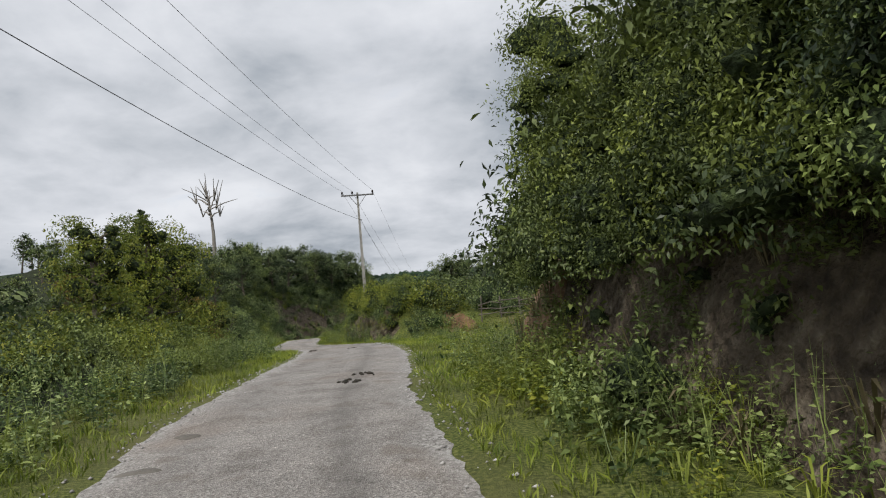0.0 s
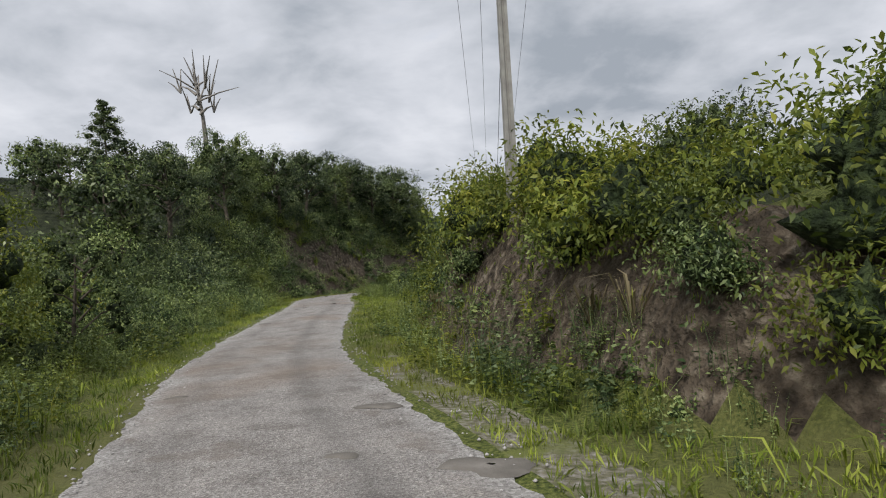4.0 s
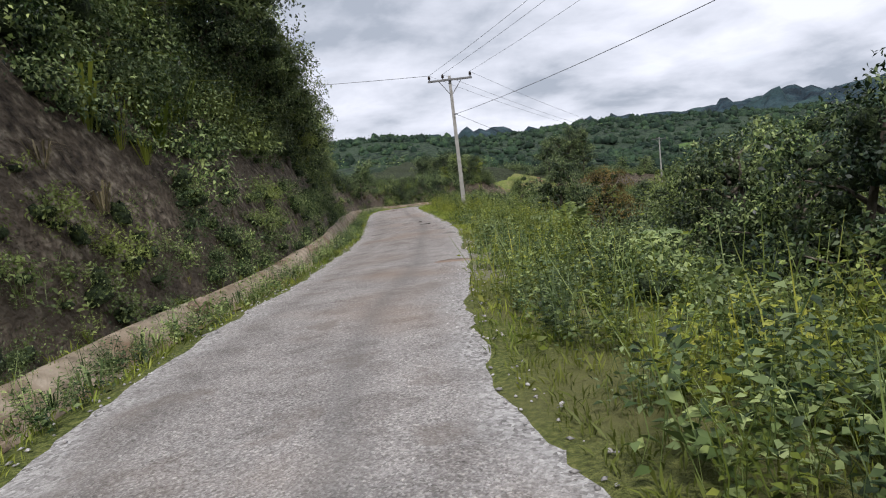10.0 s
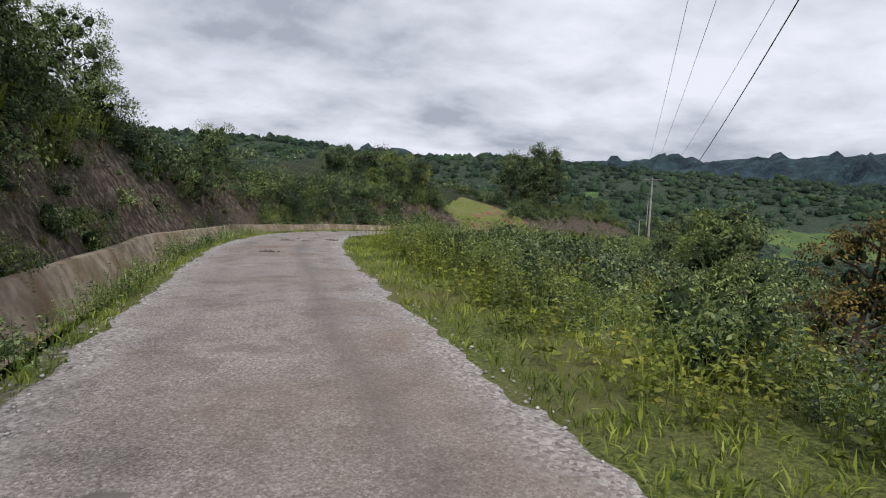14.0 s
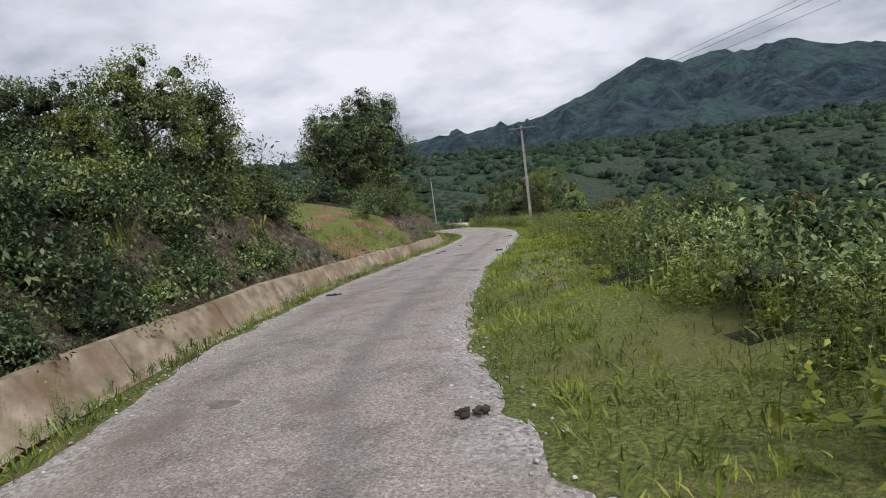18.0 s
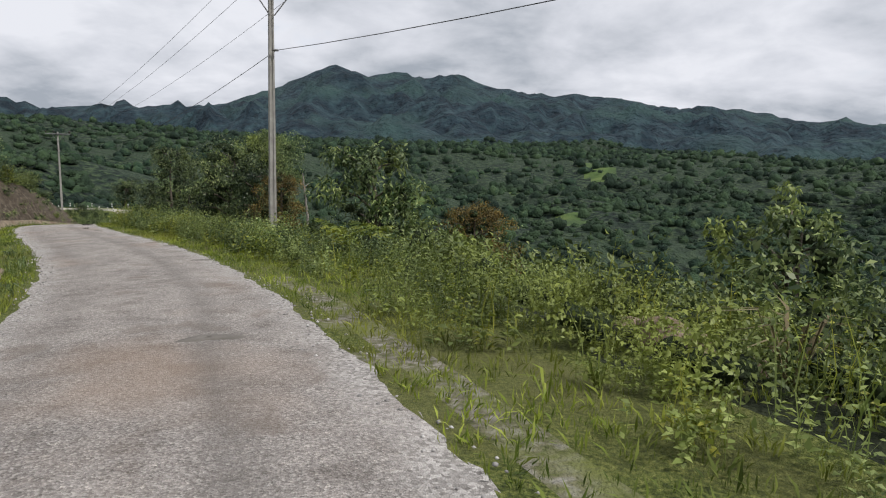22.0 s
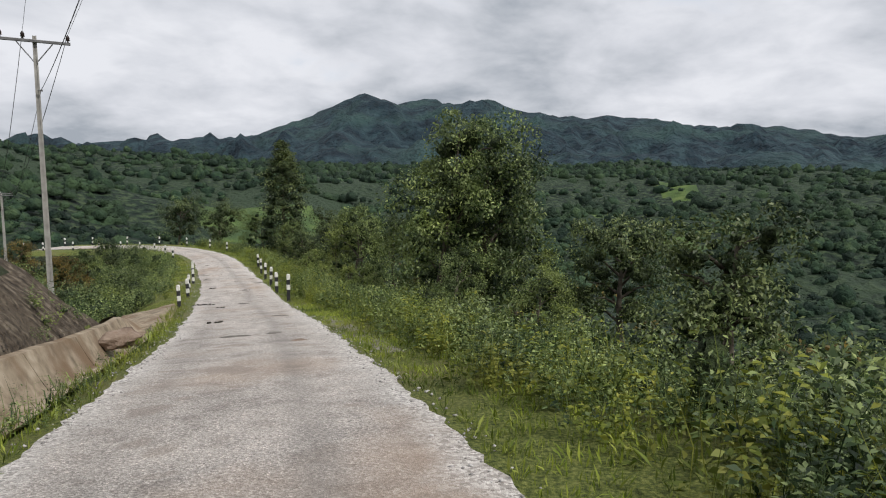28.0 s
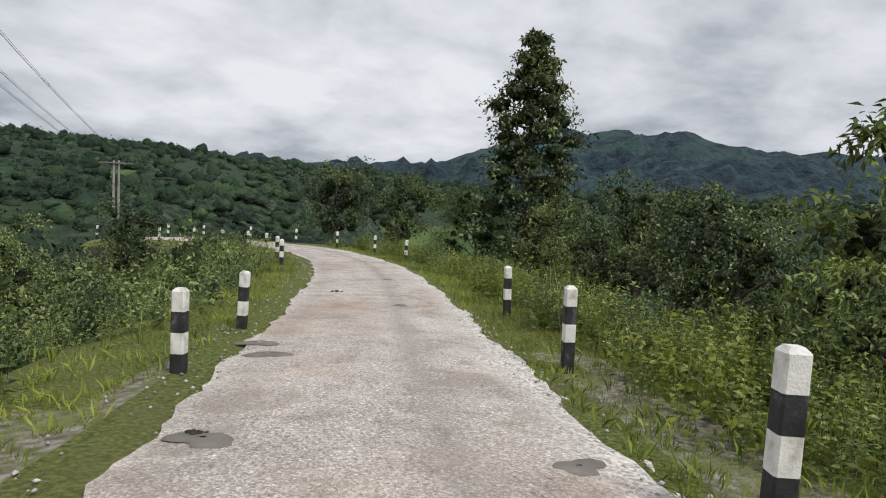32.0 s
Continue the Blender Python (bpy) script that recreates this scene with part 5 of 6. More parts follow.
TREES = [  # s, lat, height, kind, where it stands
    (12, 10.5, 4.5, "yellow", "in the roadside thicket"), (23.5, 8.2, 5.2, "yellow", "in the roadside thicket"), (31, 7.3, 6.6, "yellow", "in the roadside thicket"), (34.5, 9.5, 6.0, "yellow", "in the roadside thicket"), (38, 10.5, 5.2, "rust", "in the roadside thicket"), (41, 7.4, 4.0, "yellow", "in the roadside thicket"), (46, 8, 4.0, "green", "in the roadside thicket"),
    (48, 11, 5.0, "yellow", "in the roadside thicket"), (26, 17, 5.0, "round", "in the roadside thicket"), (50, 16, 4.4, "round", "below the hill"), (58, 13, 4.0, "round", "below the hill"), (38, 19, 4.6, "round", "below the hill"),
    (-3, -8, 7.0, "round", "on top of the bank"), (3, -7.5, 7.5, "round", "on top of the bank"), (8, -7.6, 6.5, "green", "on top of the bank"), (11.5, -9.5, 4.5, "round", "on top of the bank"), (8.0, -6.2, 5.0, "green", "on top of the bank"), (5, -11, 8.0, "round", "on top of the bank"),
    (36.5, -12, 4.2, "round", "beside the meadow fence"), (41, -18, 6.6, "open", "behind the meadow fence"), (46, -24, 9.6, "open", "behind the meadow fence"), (47, -21, 8.0, "open", "behind the meadow fence"), (33, -22, 6.0, "round", "behind the meadow fence"), (50, -12, 4.4, "round", "on top of the bank"),
    (65, -10.5, 6.0, "large", "at the end of the meadow"), (61, -9.5, 5.6, "large", "at the end of the meadow"), (68.2, -8.2, 4.4, "yellow", "at the end of the meadow"), (58, -15, 6.5, "round", "at the end of the meadow"), (80, -8.4, 6.4, "deep", "on the valley slope"), (69, -6.0, 2.1, "yellow", "at the end of the meadow"),
    (84, -9.5, 5.0, "yellow", "on the valley slope"), (88, -12, 5.5, "round", "on the valley slope"), (112, -9, 5.0, "round", "on the valley slope"), (103, -13, 5.5, "round", "on the valley slope"), (121, -14, 5.5, "rust", "on the valley slope"), (118, -8, 3.5, "green", "on the valley slope"),
    (61.5, -7.0, 3.4, "green", "at the end of the meadow"), (67.8, -8.0, 4.4, "rust", "at the end of the meadow"), (30, -17, 5.0, "round", "behind the meadow fence"), (34, -28, 5.5, "round", "behind the meadow fence"), (27, -30, 5.0, "round", "behind the meadow fence"), (38, -15, 5.0, "round", "behind the meadow fence"),
    (97, 6.2, 4.6, "round", "at the edge of the cutting"), (108, 5.6, 4.6, "round", "at the edge of the cutting"), (111, 7, 4.4, "green", "at the edge of the cutting"), (90, 6.0, 4.4, "green", "at the edge of the cutting"), (82, 6.4, 4.4, "round", "at the edge of the cutting"), (76, 7, 4.4, "round", "at the edge of the cutting"), (115, 6.4, 3.8, "round", "at the edge of the cutting"),
    (101, 5.6, 5.5, "round", "at the edge of the cutting"), (104, 6.5, 5.5, "round", "at the edge of the cutting"), (93, 6.5, 5.0, "round", "at the edge of the cutting"), (86, 7, 5.0, "round", "at the edge of the cutting"), (79, 8, 5.0, "green", "at the edge of the cutting"), (72, 9, 5.0, "round", "at the edge of the cutting"),
    (103.5, 5.0, 5.4, "round", "overhanging the cutting"), (106.8, 4.9, 5.2, "green", "overhanging the cutting"), (110, 4.7, 4.6, "round", "overhanging the cutting"), (107, 4.7, 5.4, "round", "overhanging the cutting"), (110.5, 5.0, 5.2, "green", "overhanging the cutting"), (121, 5.6, 4.6, "round", "overhanging the cutting"), (118, 5.0, 4.6, "green", "overhanging the cutting"), (113.5, 4.8, 4.6, "round", "overhanging the cutting"), (155, 5.8, 3.6, "green", "on top of the low bank"), (158.6, 6.0, 3.2, "yellow", "on top of the low bank"), 
    (128, 5.6, 3.6, "green", "on top of the low bank"), (124, 6.5, 3.8, "round", "on top of the low bank"), (154, 8.5, 3.2, "round", "on top of the low bank"), (157, 10, 3.8, "round", "on top of the low bank"), (155, 11.5, 3.6, "round", "on top of the low bank"),
    (186, 7.4, 8.0, "round", "on the grassy knoll"), (182.5, 8.0, 6.8, "round", "on the grassy knoll"), (184, 7.2, 7.0, "tall", "on the grassy knoll"), (188, 6.4, 8.4, "tall", "on the grassy knoll"), (181, 9.5, 5.6, "round", "on the grassy knoll"), (191, 9, 7.0, "round", "on the grassy knoll"),
    (176, -12, 4.2, "round", "on the valley slope"), (172, -15, 4.0, "rust", "on the valley slope"), (189.6, -7.2, 4.6, "broad", "beside the power pole"), (187.5, -9.5, 3.2, "rust", "on the valley slope"), (189, -11, 3.6, "rust", "on the valley slope"), 
    (259.5, -4.6, 1.7, "broad", "behind the marker posts"), (258.2, -5.6, 1.8, "broad", "behind the marker posts"), (262, -4.8, 1.4, "broad", "behind the marker posts"), (242, -7.0, 3.4, "green", "on the valley slope"), (235, -6.5, 2.6, "green", "on the valley slope"), (157, 5.6, 3.6, "round", "on top of the low bank"), (152.5, 5.6, 2.0, "yellow", "on top of the low bank"), (179, -9.5, 3.4, "broad", "on the valley slope"), (171, -9.5, 3.2, "round", "on the valley slope"), (221, -10, 4.6, "rust", "on the valley slope"), (230, -7.5, 4.0, "round", "beside the road"),
    (270, -8.5, 5.4, "round", "below the marker posts"), (276, -7, 4.5, "green", "below the marker posts"), (292, -5, 6.0, "round", "by the far bend"),
    (266, 16, 4.0, "round", "on the low ground"), (276, 12, 4.0, "rust", "on the low ground"), (219.5, 5.4, 3.0, "green", "on top of the bank"), (217.0, 5.0, 1.7, "broad", "on top of the bank"), (222.5, 6.6, 4.4, "round", "on top of the bank"), (223.5, 5.0, 1.5, "yellow", "on top of the bank"), (226, 9, 3.2, "green", "on top of the bank"), (215, 8, 3.6, "green", "on top of the bank"),
]
for s, lat_, h, kind, where in TREES:
    meshes, words = KINDS[kind]
    h *= 1.3 if where == "at the edge of the cutting" else 1.0
    plant_tree(meshes[rng.integers(len(meshes))], on_ground(s, lat_), h / 5.0, f"{words} {where}")

# trees set out by their place: x, y, height of the top, height of the tree
for x, y, top, h, kind, where in [(55.8, 172.1, -7.1, 5.4, "tall", "beside the road"), (60.0, 171.4, -6.7, 6.2, "round", "on the valley slope"), (51.3, 164.3, -8.0, 3.4, "rust", "on the valley slope"),
                                  (65.6, 173.2, -6.0, 8.0, "large", "beside the road"), (69.5, 174.6, -7.2, 7.2, "green", "beside the road"), (62.6, 171.2, -6.5, 6.6, "large", "beside the road"), (57.0, 168.3, -7.9, 5.4, "deep", "on the valley slope"), (64.5, 177.2, -9.6, 4.0, "broad", "beside the road"), (68.0, 179.3, -10.6, 3.6, "green", "beside the road"), (116.7, 206.5, -14.8, 6.2, "round", "below the marker posts"), (124.9, 222.0, -14.7, 5.6, "round", "by the far bend"), (120.5, 214.5, -15.6, 4.5, "green", "by the far bend"),
                                  (88.9, 190.3, -9.0, 8.8, "large", "beside the marker posts"), (97.2, 191.4, -10.6, 7.8, "large", "beside the marker posts"), (92.2, 187.4, -12.6, 5.8, "green", "below the marker posts"), (90.6, 189.0, -10.0, 7.8, "deep", "beside the marker posts"), (87.2, 183.2, -12.7, 5.4, "round", "below the marker posts"), (105.8, 199.8, -13.5, 4.8, "broad", "behind the marker posts"), (104.0, 196.6, -14.4, 4.4, "round", "behind the marker posts"),
                                  (-4.1, 85.2, 0.0, 7.2, "deep", "on the valley slope"), (-1.2, 91.6, -1.0, 6.4, "round", "on the valley slope"), (0.6, 95.2, -2.3, 5.4, "green", "on the valley slope"), (-2.6, 88.2, -0.8, 6.4, "green", "on the valley slope"), (2.5, 99.5, -2.6, 5.6, "deep", "on the valley slope"),
                                  (-6.5, 130.4, -1.0, 3.0, "green", "on top of the low bank"), (-6.6, 132.2, -1.6, 2.6, "deep", "on top of the low bank"), (-6.2, 134.2, -2.0, 2.4, "green", "on top of the low bank"), (-5.4, 136.6, -2.2, 2.4, "round", "on top of the low bank"), (-4.2, 139.0, -2.5, 2.4, "deep", "on top of the low bank"), (-3.0, 141.0, -3.2, 2.0, "green", "on top of the low bank"),
                                  (-14.4, 33.6, 6.3, 7.4, "yellow", "in the roadside thicket"), (-14.8, 37.6, 3.4, 4.8, "rust", "in the roadside thicket"), (-15.4, 42.0, 2.6, 4.2, "yellow", "in the roadside thicket"), (-15.8, 45.5, 1.8, 3.6, "green", "in the roadside thicket"), (6.5, 154.8, -0.6, 5.4, "deep", "on top of the low bank"), (9.6, 154.2, -0.8, 5.2, "deep", "on top of the low bank")]:
    meshes, words = KINDS[kind]
    plant_tree(meshes[rng.integers(len(meshes))], (x, y, top - h), h / 5.0, f"{words} {where}")

# the wooded hill over the cutting
hs = rng.uniform(60, 126, 140)
hl = rng.uniform(8, 42, 140)
for s, lat_ in zip(hs, hl):
    if lat_ < 12 and s > 118:
        continue
    k = rng.integers(4)
    words = ("dark green broadleaf tree", "dark leafy tree", "fresh green tree", "narrow dark tree")[k]
    p = on_ground(s, lat_)
    plant_tree(HILL[k], p, rng.uniform(0.6, 1.0 + 0.25 * (lat_ < 14)), f"{words} on the wooded hill", group="trees of the wooded hill")

# layered tall tree by the far bend
def column_tree(height, radius):
    u = np.linspace(0, 1, 8)[:, None]
    tubes = [tube(np.array([0.1, 0.05, height]) * u, 0.2 * (1.1 - 0.95 * u[:, 0]))]
    vs, masses = [], []
    for k in range(64):
        b = 0.12 + 0.88 * (k + rng.random()) / 64
        a = k * 2.4
        L = min(1.0, 4.5 * (1 - b) + 0.25) * radius * (0.62 + 0.38 * math.sin(math.pi * min(b * 1.15, 1.0))) * rng.uniform(0.6, 1.15) * (1.05 - 0.3 * b)
        base = np.array([0, 0, b * height])
        tip = base + (math.cos(a) * L, math.sin(a) * L, 0.15 * L)
        tubes.append(tube([base, tip], [0.04, 0.01], 4))
        m = 170
        uu = rng.uniform(0.3, 1.05, (m, 1))
        p = ball_points(m, 0.9)
        vs.append(leaves(base + (tip - base) * uu + p * np.array((0.55, 0.55, 0.34)) * min(1.0, 0.35 + 3.0 * (1 - b)), p, 0.2, droop=0.4, face=0.8, width=0.5))
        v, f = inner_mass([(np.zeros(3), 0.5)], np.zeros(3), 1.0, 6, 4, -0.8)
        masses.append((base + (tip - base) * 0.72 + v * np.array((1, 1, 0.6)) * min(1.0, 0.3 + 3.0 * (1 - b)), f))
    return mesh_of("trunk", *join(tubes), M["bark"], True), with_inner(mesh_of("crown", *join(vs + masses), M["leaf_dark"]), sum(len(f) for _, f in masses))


plant_tree(column_tree(12.0, 2.7), (118.6, 211.5, -21.4), 1.0, "tall layered dark tree standing beside the far bend")


plant_tree(column_tree(13.6, 2.9), (-46.0, 99.0, 4.3), 1.0, "tall layered dark tree standing on the wooded hill")


# dead tree on the hill
def dead_tree(place, height):
    out, tips = limbs(height, height * 0.15, 7, 0.03, 0.72, 0.42)
    for t in tips:
        for _ in range(4):
            d = rng.normal(size=3) * 0.08 * height
            d[2] = abs(d[2])
            out.append(tube([t - (0, 0, 0.05 * height), t + d * 0.5, t + d + (0, 0, 0.03 * height)], [0.11, 0.08, 0.035], 5))
    ob = thing("dead_tree", "bare grey dead tree standing on the wooded hill", "tree", place)
    part("trunk", mesh_of("trunk", *join(out), M["bark_pale"], True), None, ob)


dead_tree((-37.2, 102.2, 4.6), 15.6)


# ferns on the valley side
def frond_mesh(length, material):
    n = 15
    u = np.linspace(0.12, 1, n)
    mid = np.stack([length * u * 0.85, 0 * u, length * (0.9 * u - 0.62 * u**2.2)], 1)
    out = []
    for side in (-1, 1):
        o = np.tile((0.45, side * 1.0, -0.15), (n, 1))
        out.append(leaves(mid, o, 0.3 * length * np.sin(np.pi * (0.12 + 0.84 * u)) + 0.02, width=0.3, droop=0.1, spread=0.08))
    out.append(tube(np.vstack([(0, 0, -0.05), mid]), np.linspace(0.008, 0.002, n + 1) * length, 4))
    return mesh_of("frond", *join(out), M[material])


FROND = {m: [frond_mesh(k, m) for k in (0.9, 1.05, 1.2)] for m in ("leaf", "leaf_yellow")}
for s, lat_, size, m in ((163.5, -5.2, 0.9, "leaf_yellow"), (166, -5.0, 0.8, "leaf"), (170, -5.0, 1.1, "leaf_yellow"), (171.4, -5.8, 1.0, "leaf"), (186.5, -5.0, 1.15, "leaf_yellow"), (187.8, -5.3, 1.2, "leaf_yellow"), (185.4, -5.5, 1.1, "leaf_yellow"), (188.8, -5.6, 1.1, "leaf_yellow"), (187.0, -5.9, 1.2, "leaf_yellow"), (203, -5.2, 1.1, "leaf_yellow"), (204.6, -4.8, 0.9, "leaf"), (205.5, -5.6, 1.1, "leaf"), (75.2, -6.6, 1.9, "leaf_yellow"), (74.4, -6.9, 1.6, "leaf_yellow"), (74.6, -3.5, 1.5, "leaf"), (75.5, -3.9, 1.6, "leaf"), (70.4, -5.1, 1.3, "leaf"), (93, -4.2, 1.0, "leaf")):
    p = on_ground(s, lat_) + (0, 0, 0.25)
    ob = thing("fern", "arching " + ("yellow-green" if m == "leaf_yellow" else "green") + " fern among the roadside weeds", "fern", [float(v) for v in p], "ferns by the road")
    for k in range(10):
        fr = part("frond", FROND[m][k % 3], None, ob)
        fr.matrix_basis = pose(0, 0, 0, rng.uniform(-8, 8), rng.uniform(-35, 5), k * 36 + rng.uniform(-12, 12)) @ Matrix.Diagonal((size, size, size, 1))


# boulders at the edge of the slope
def boulder(s, lat_, r):
    bm = bmesh.new()
    bmesh.ops.create_icosphere(bm, subdivisions=3, radius=1)
    k = rng.uniform(0, 9, 3)
    for v in bm.verts:
        q = v.co
        v.co = q * (1 + 0.22 * math.sin(3 * q.x + k[0]) * math.cos(2.6 * q.y + k[1]) + 0.1 * math.sin(7 * q.z + 5 * q.x + k[2]))
        v.co = (v.co.x * r * 1.3, v.co.y * r, v.co.z * r * 0.75)
    me = bpy.data.meshes.new("boulder")
    bm.to_mesh(me)
    bm.free()
    me.materials.append(M["rock"])
    ob = tagged(new("boulder", me), "reddish weathered boulder lying in the verge grass", "rock", "boulders on the verge")
    p = on_ground(s, lat_)
    ob.matrix_basis = pose(float(p[0]), float(p[1]), float(p[2]) + 0.2 * r, 0, 0, rng.uniform(0, 180))


for row in ((177, -4.9, 0.32), (176.2, -5.0, 0.22), (178, -5.3, 0.26), (175.2, -5.0, 0.17), (236.5, 2.6, 0.3), (88, 3.0, 0.18), (98, 3.1, 0.2)):
    boulder(*row)

# broken bare trunk on the slope
p = np.array((56.7, 165.6, -13.0))
ob = thing("broken_tree", "bare broken pale tree trunk on the valley slope", "tree", [float(v) for v in p])
v, f = join([tube([(0, 0, -0.3), (0.1, 0.05, 2.2), (0.0, 0.2, 3.6), (-0.15, 0.2, 4.3)], [0.085, 0.065, 0.045, 0.02]), tube([(0.03, 0.15, 3.2), (0.35, 0.3, 3.6), (0.75, 0.25, 3.75)], [0.035, 0.028, 0.01], 5), tube([(0.0, 0.2, 3.6), (-0.45, 0.1, 3.85), (-0.7, 0.15, 3.75)], [0.035, 0.025, 0.008], 5)])
part("trunk", mesh_of("trunk", v, f, M["bark_pale"], True), None, ob)


# banana plants
def banana(place, height, n_leaves=8):
    ob = thing("banana_plant", "banana plant with broad torn green leaves", "plant", [float(v) for v in place], "banana plants")
    v, f = tube([(0, 0, -0.2), (0, 0, height * 0.25), (0.05, 0, height * 0.5)], [0.14, 0.12, 0.07])
    part("stem", mesh_of("stem", v, f, M["leaf_yellow"], True), None, ob)
    for k in range(n_leaves):
        a = k * 2.4
        o = np.array([math.cos(a), math.sin(a), 0])
        w_ = np.array([-math.sin(a), math.cos(a), 0])
        u = np.linspace(0, 1, 9)[:, None]
        L = height * rng.uniform(0.5, 0.7)
        mid = np.array([0.05, 0, height * 0.48]) + o * L * (0.75 * u) + np.array((0, 0, 1.0)) * L * (0.95 * u - 0.75 * u**2.2)
        wid = 0.16 * L * np.sin(np.pi * np.clip(u * 0.93 + 0.07, 0, 1)) ** 0.7
        verts = np.stack([mid - w_ * wid - (0, 0, 0.05), mid, mid + w_ * wid - (0, 0, 0.05)], 1).reshape(-1, 3)
        part("leaf", mesh_of("leaf", verts, grid_faces(9, 3), M["leaf"], True), None, ob)


for s, lat_, h in ((99.5, 6.0, 3.6), (101, 6.4, 3.0), (98, 8.5, 3.0), (94.5, -6.5, 2.2), (247, 6, 1.6), (114, 8, 2.6)):
    banana(on_ground(s, lat_), h)

# ---- woods across the valley and on the far hills ----
CLUMP = [bush_shape(90, 0.22, 5, mass_grid=(7, 5)), bush_shape(90, 0.22, 6, tall=1.3, mass_grid=(7, 5)), bush_shape(85, 0.24, 4, mass_grid=(7, 5))]


def canopy_shape(tall):
    """A lumpy far tree crown: a closed, knobbly mass under a thin cover of leaf sprays."""
    sprays = bush_shape(30, 0.22, 5, tall, width=0.7, droop=0.1, mass_grid=(6, 4))
    blobs = [(np.array([rng.uniform(-0.5, 0.5), rng.uniform(-0.5, 0.5), rng.uniform(0.2, 0.6) * tall]), rng.uniform(0.4, 0.62)) for _ in range(6)]
    v, f = inner_mass(blobs, np.array((0, 0, 0.25 * tall)), 0.95, 8, 5)
    return join([sprays[:2], (v, f)])


CANOPY = [canopy_shape(k) for k in (0.8, 1.0, 1.2, 1.5)]


def woods(n, r_from, r_to, size, name, material, yaw_from=38, yaw_to=-125, shapes=CLUMP, grow_by=0.5, clear=17):
    a = np.radians(rng.uniform(yaw_to, yaw_from, n))
    r = np.sqrt(rng.uniform(r_from**2, r_to**2, n))
    x, y = HUB[0] - np.sin(a) * r, HUB[1] + np.cos(a) * r
    dd = np.sqrt(((np.stack([x, y], 1)[:, None] - LINE[None, ::8, :2]) ** 2).sum(-1)).min(1)
    field = ((x - 335) / 62) ** 2 + ((y - 335) / 48) ** 2 < 1
    keep = (dd > clear) & ~field & ~(clearing(x, y) & (rng.random(n) < 0.93))
    x, y, r = x[keep], y[keep], r[keep]
    sc = np.exp(np.clip(rng.normal(-0.1, 0.38, len(x)), -0.9, 0.38)) * size * (0.6 + r / r_to * grow_by)
    p = np.stack([x, y, far_height(x, y) - 0.2 * sc], 1)
    stuff(name, scatter(shapes, p, sc, rng.uniform(0.6, 1.2, len(x))), M[material], "dense woods covering the valley and hills", "woods")


woods(1000, 20, 130, 2.4, "near_woods", "leaf_dark")
woods(420, 0, 62, 2.2, "slope_woods", "leaf_dark")
woods(260, 0, 62, 1.8, "slope_woods_green", "leaf")
woods(500, 20, 130, 2.0, "near_woods_green", "leaf")
woods(520, 15, 120, 2.0, "side_valley_woods", "leaf_dark", -125, -232, clear=13.5)
woods(260, 15, 120, 1.8, "side_valley_woods_green", "leaf", -125, -232, clear=13.5)
woods(120, 25, 130, 2.2, "rusty_woods", "leaf_rust")
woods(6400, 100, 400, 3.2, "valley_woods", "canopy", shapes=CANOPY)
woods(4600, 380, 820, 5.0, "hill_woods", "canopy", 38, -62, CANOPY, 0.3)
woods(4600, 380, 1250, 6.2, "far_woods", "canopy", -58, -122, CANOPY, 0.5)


# ---- thicker cover on the low bank, at the drain and beside the marker posts ----
grow("low_bank_shrubs", BUSH_MID, both_spots(sprinkle(140, 157, 2.0, 4.8, 1, 0.8), sprinkle(157, 161, 2.9, 4.8, 1, 0.9)), (0.6, 1.1), "leaf_dark", "dark green bushes covering the low bank", "bushes")
grow("low_bank_face_shrubs", BUSH_BIG, both_spots(sprinkle(139.2, 154, 1.9, 3.6, 1, 0.7), sprinkle(126, 141, 3.1, 4.6, 1, 0.85)), (0.5, 0.95), "leaf_deep", "deep green shrubs spilling down the low bank", "bushes", sink=0.15)
grow("low_bank_bushes", BUSH, both_spots(sprinkle(140, 157, 1.9, 4.4, 1, 1.1)), (0.6, 1.0), "leaf_dark", "leafy dark green bushes covering the low bank", "bushes")
grow("bank_foot_bushes", BUSH, both_spots(sprinkle(78, 118, 1.7, 2.5, 1, 0.48)), (0.42, 0.75), "leaf", "leafy green bushes at the foot of the bank", "bushes")
grow("low_bank_foot_bushes", BUSH, both_spots(sprinkle(118, 123, 1.8, 2.5, 1, 0.6), sprinkle(139, 158, 1.8, 2.5, 1, 0.6)), (0.45, 0.85), "leaf", "leafy bushes at the foot of the low bank", "bushes")
grow("drain_side_weeds", WEED + TUFT, both_spots(sprinkle(80, 135, 0.2, 0.65, 1, 0.3)), (0.25, 0.5), "leaf", "ragged green weeds leaning on the drain", "weeds")
grow("post_side_shrubs", BUSH_BIG, both_spots(sprinkle(252, 288, 2.6, 7.0, 1, 1.9)), (0.9, 1.5), "leaf_dark", "dark shrubs behind the marker posts", "bushes", sink=0.1)
grow("post_side_bushes", BUSH, both_spots(sprinkle(251, 285, 2.0, 5.0, 1, 1.6), sprinkle(254, 285, 2.6, 4.4, -1, 1.9)), (0.8, 1.4), "leaf", "leafy bushes behind the marker posts", "bushes")
for s, lat_, h, kind in [(260.2, -8.3, 5.6, "green"), (268, -8.3, 4.4, "round"), (273, -7.4, 3.8, "round"), (260.6, -5.4, 2.5, "broad"), (257.2, -6.4, 2.2, "broad"), (256.2, -7.6, 2.4, "green"),
                         (263, 8.5, 3.4, "rust"), (256, 9, 3.4, "green"), (269, 8, 3.2, "green"), (276, 7, 3.2, "round")]:
    meshes, words = KINDS[kind]
    plant_tree(meshes[rng.integers(len(meshes))], on_ground(s, lat_), h / 5.0, f"{words} behind the marker posts")
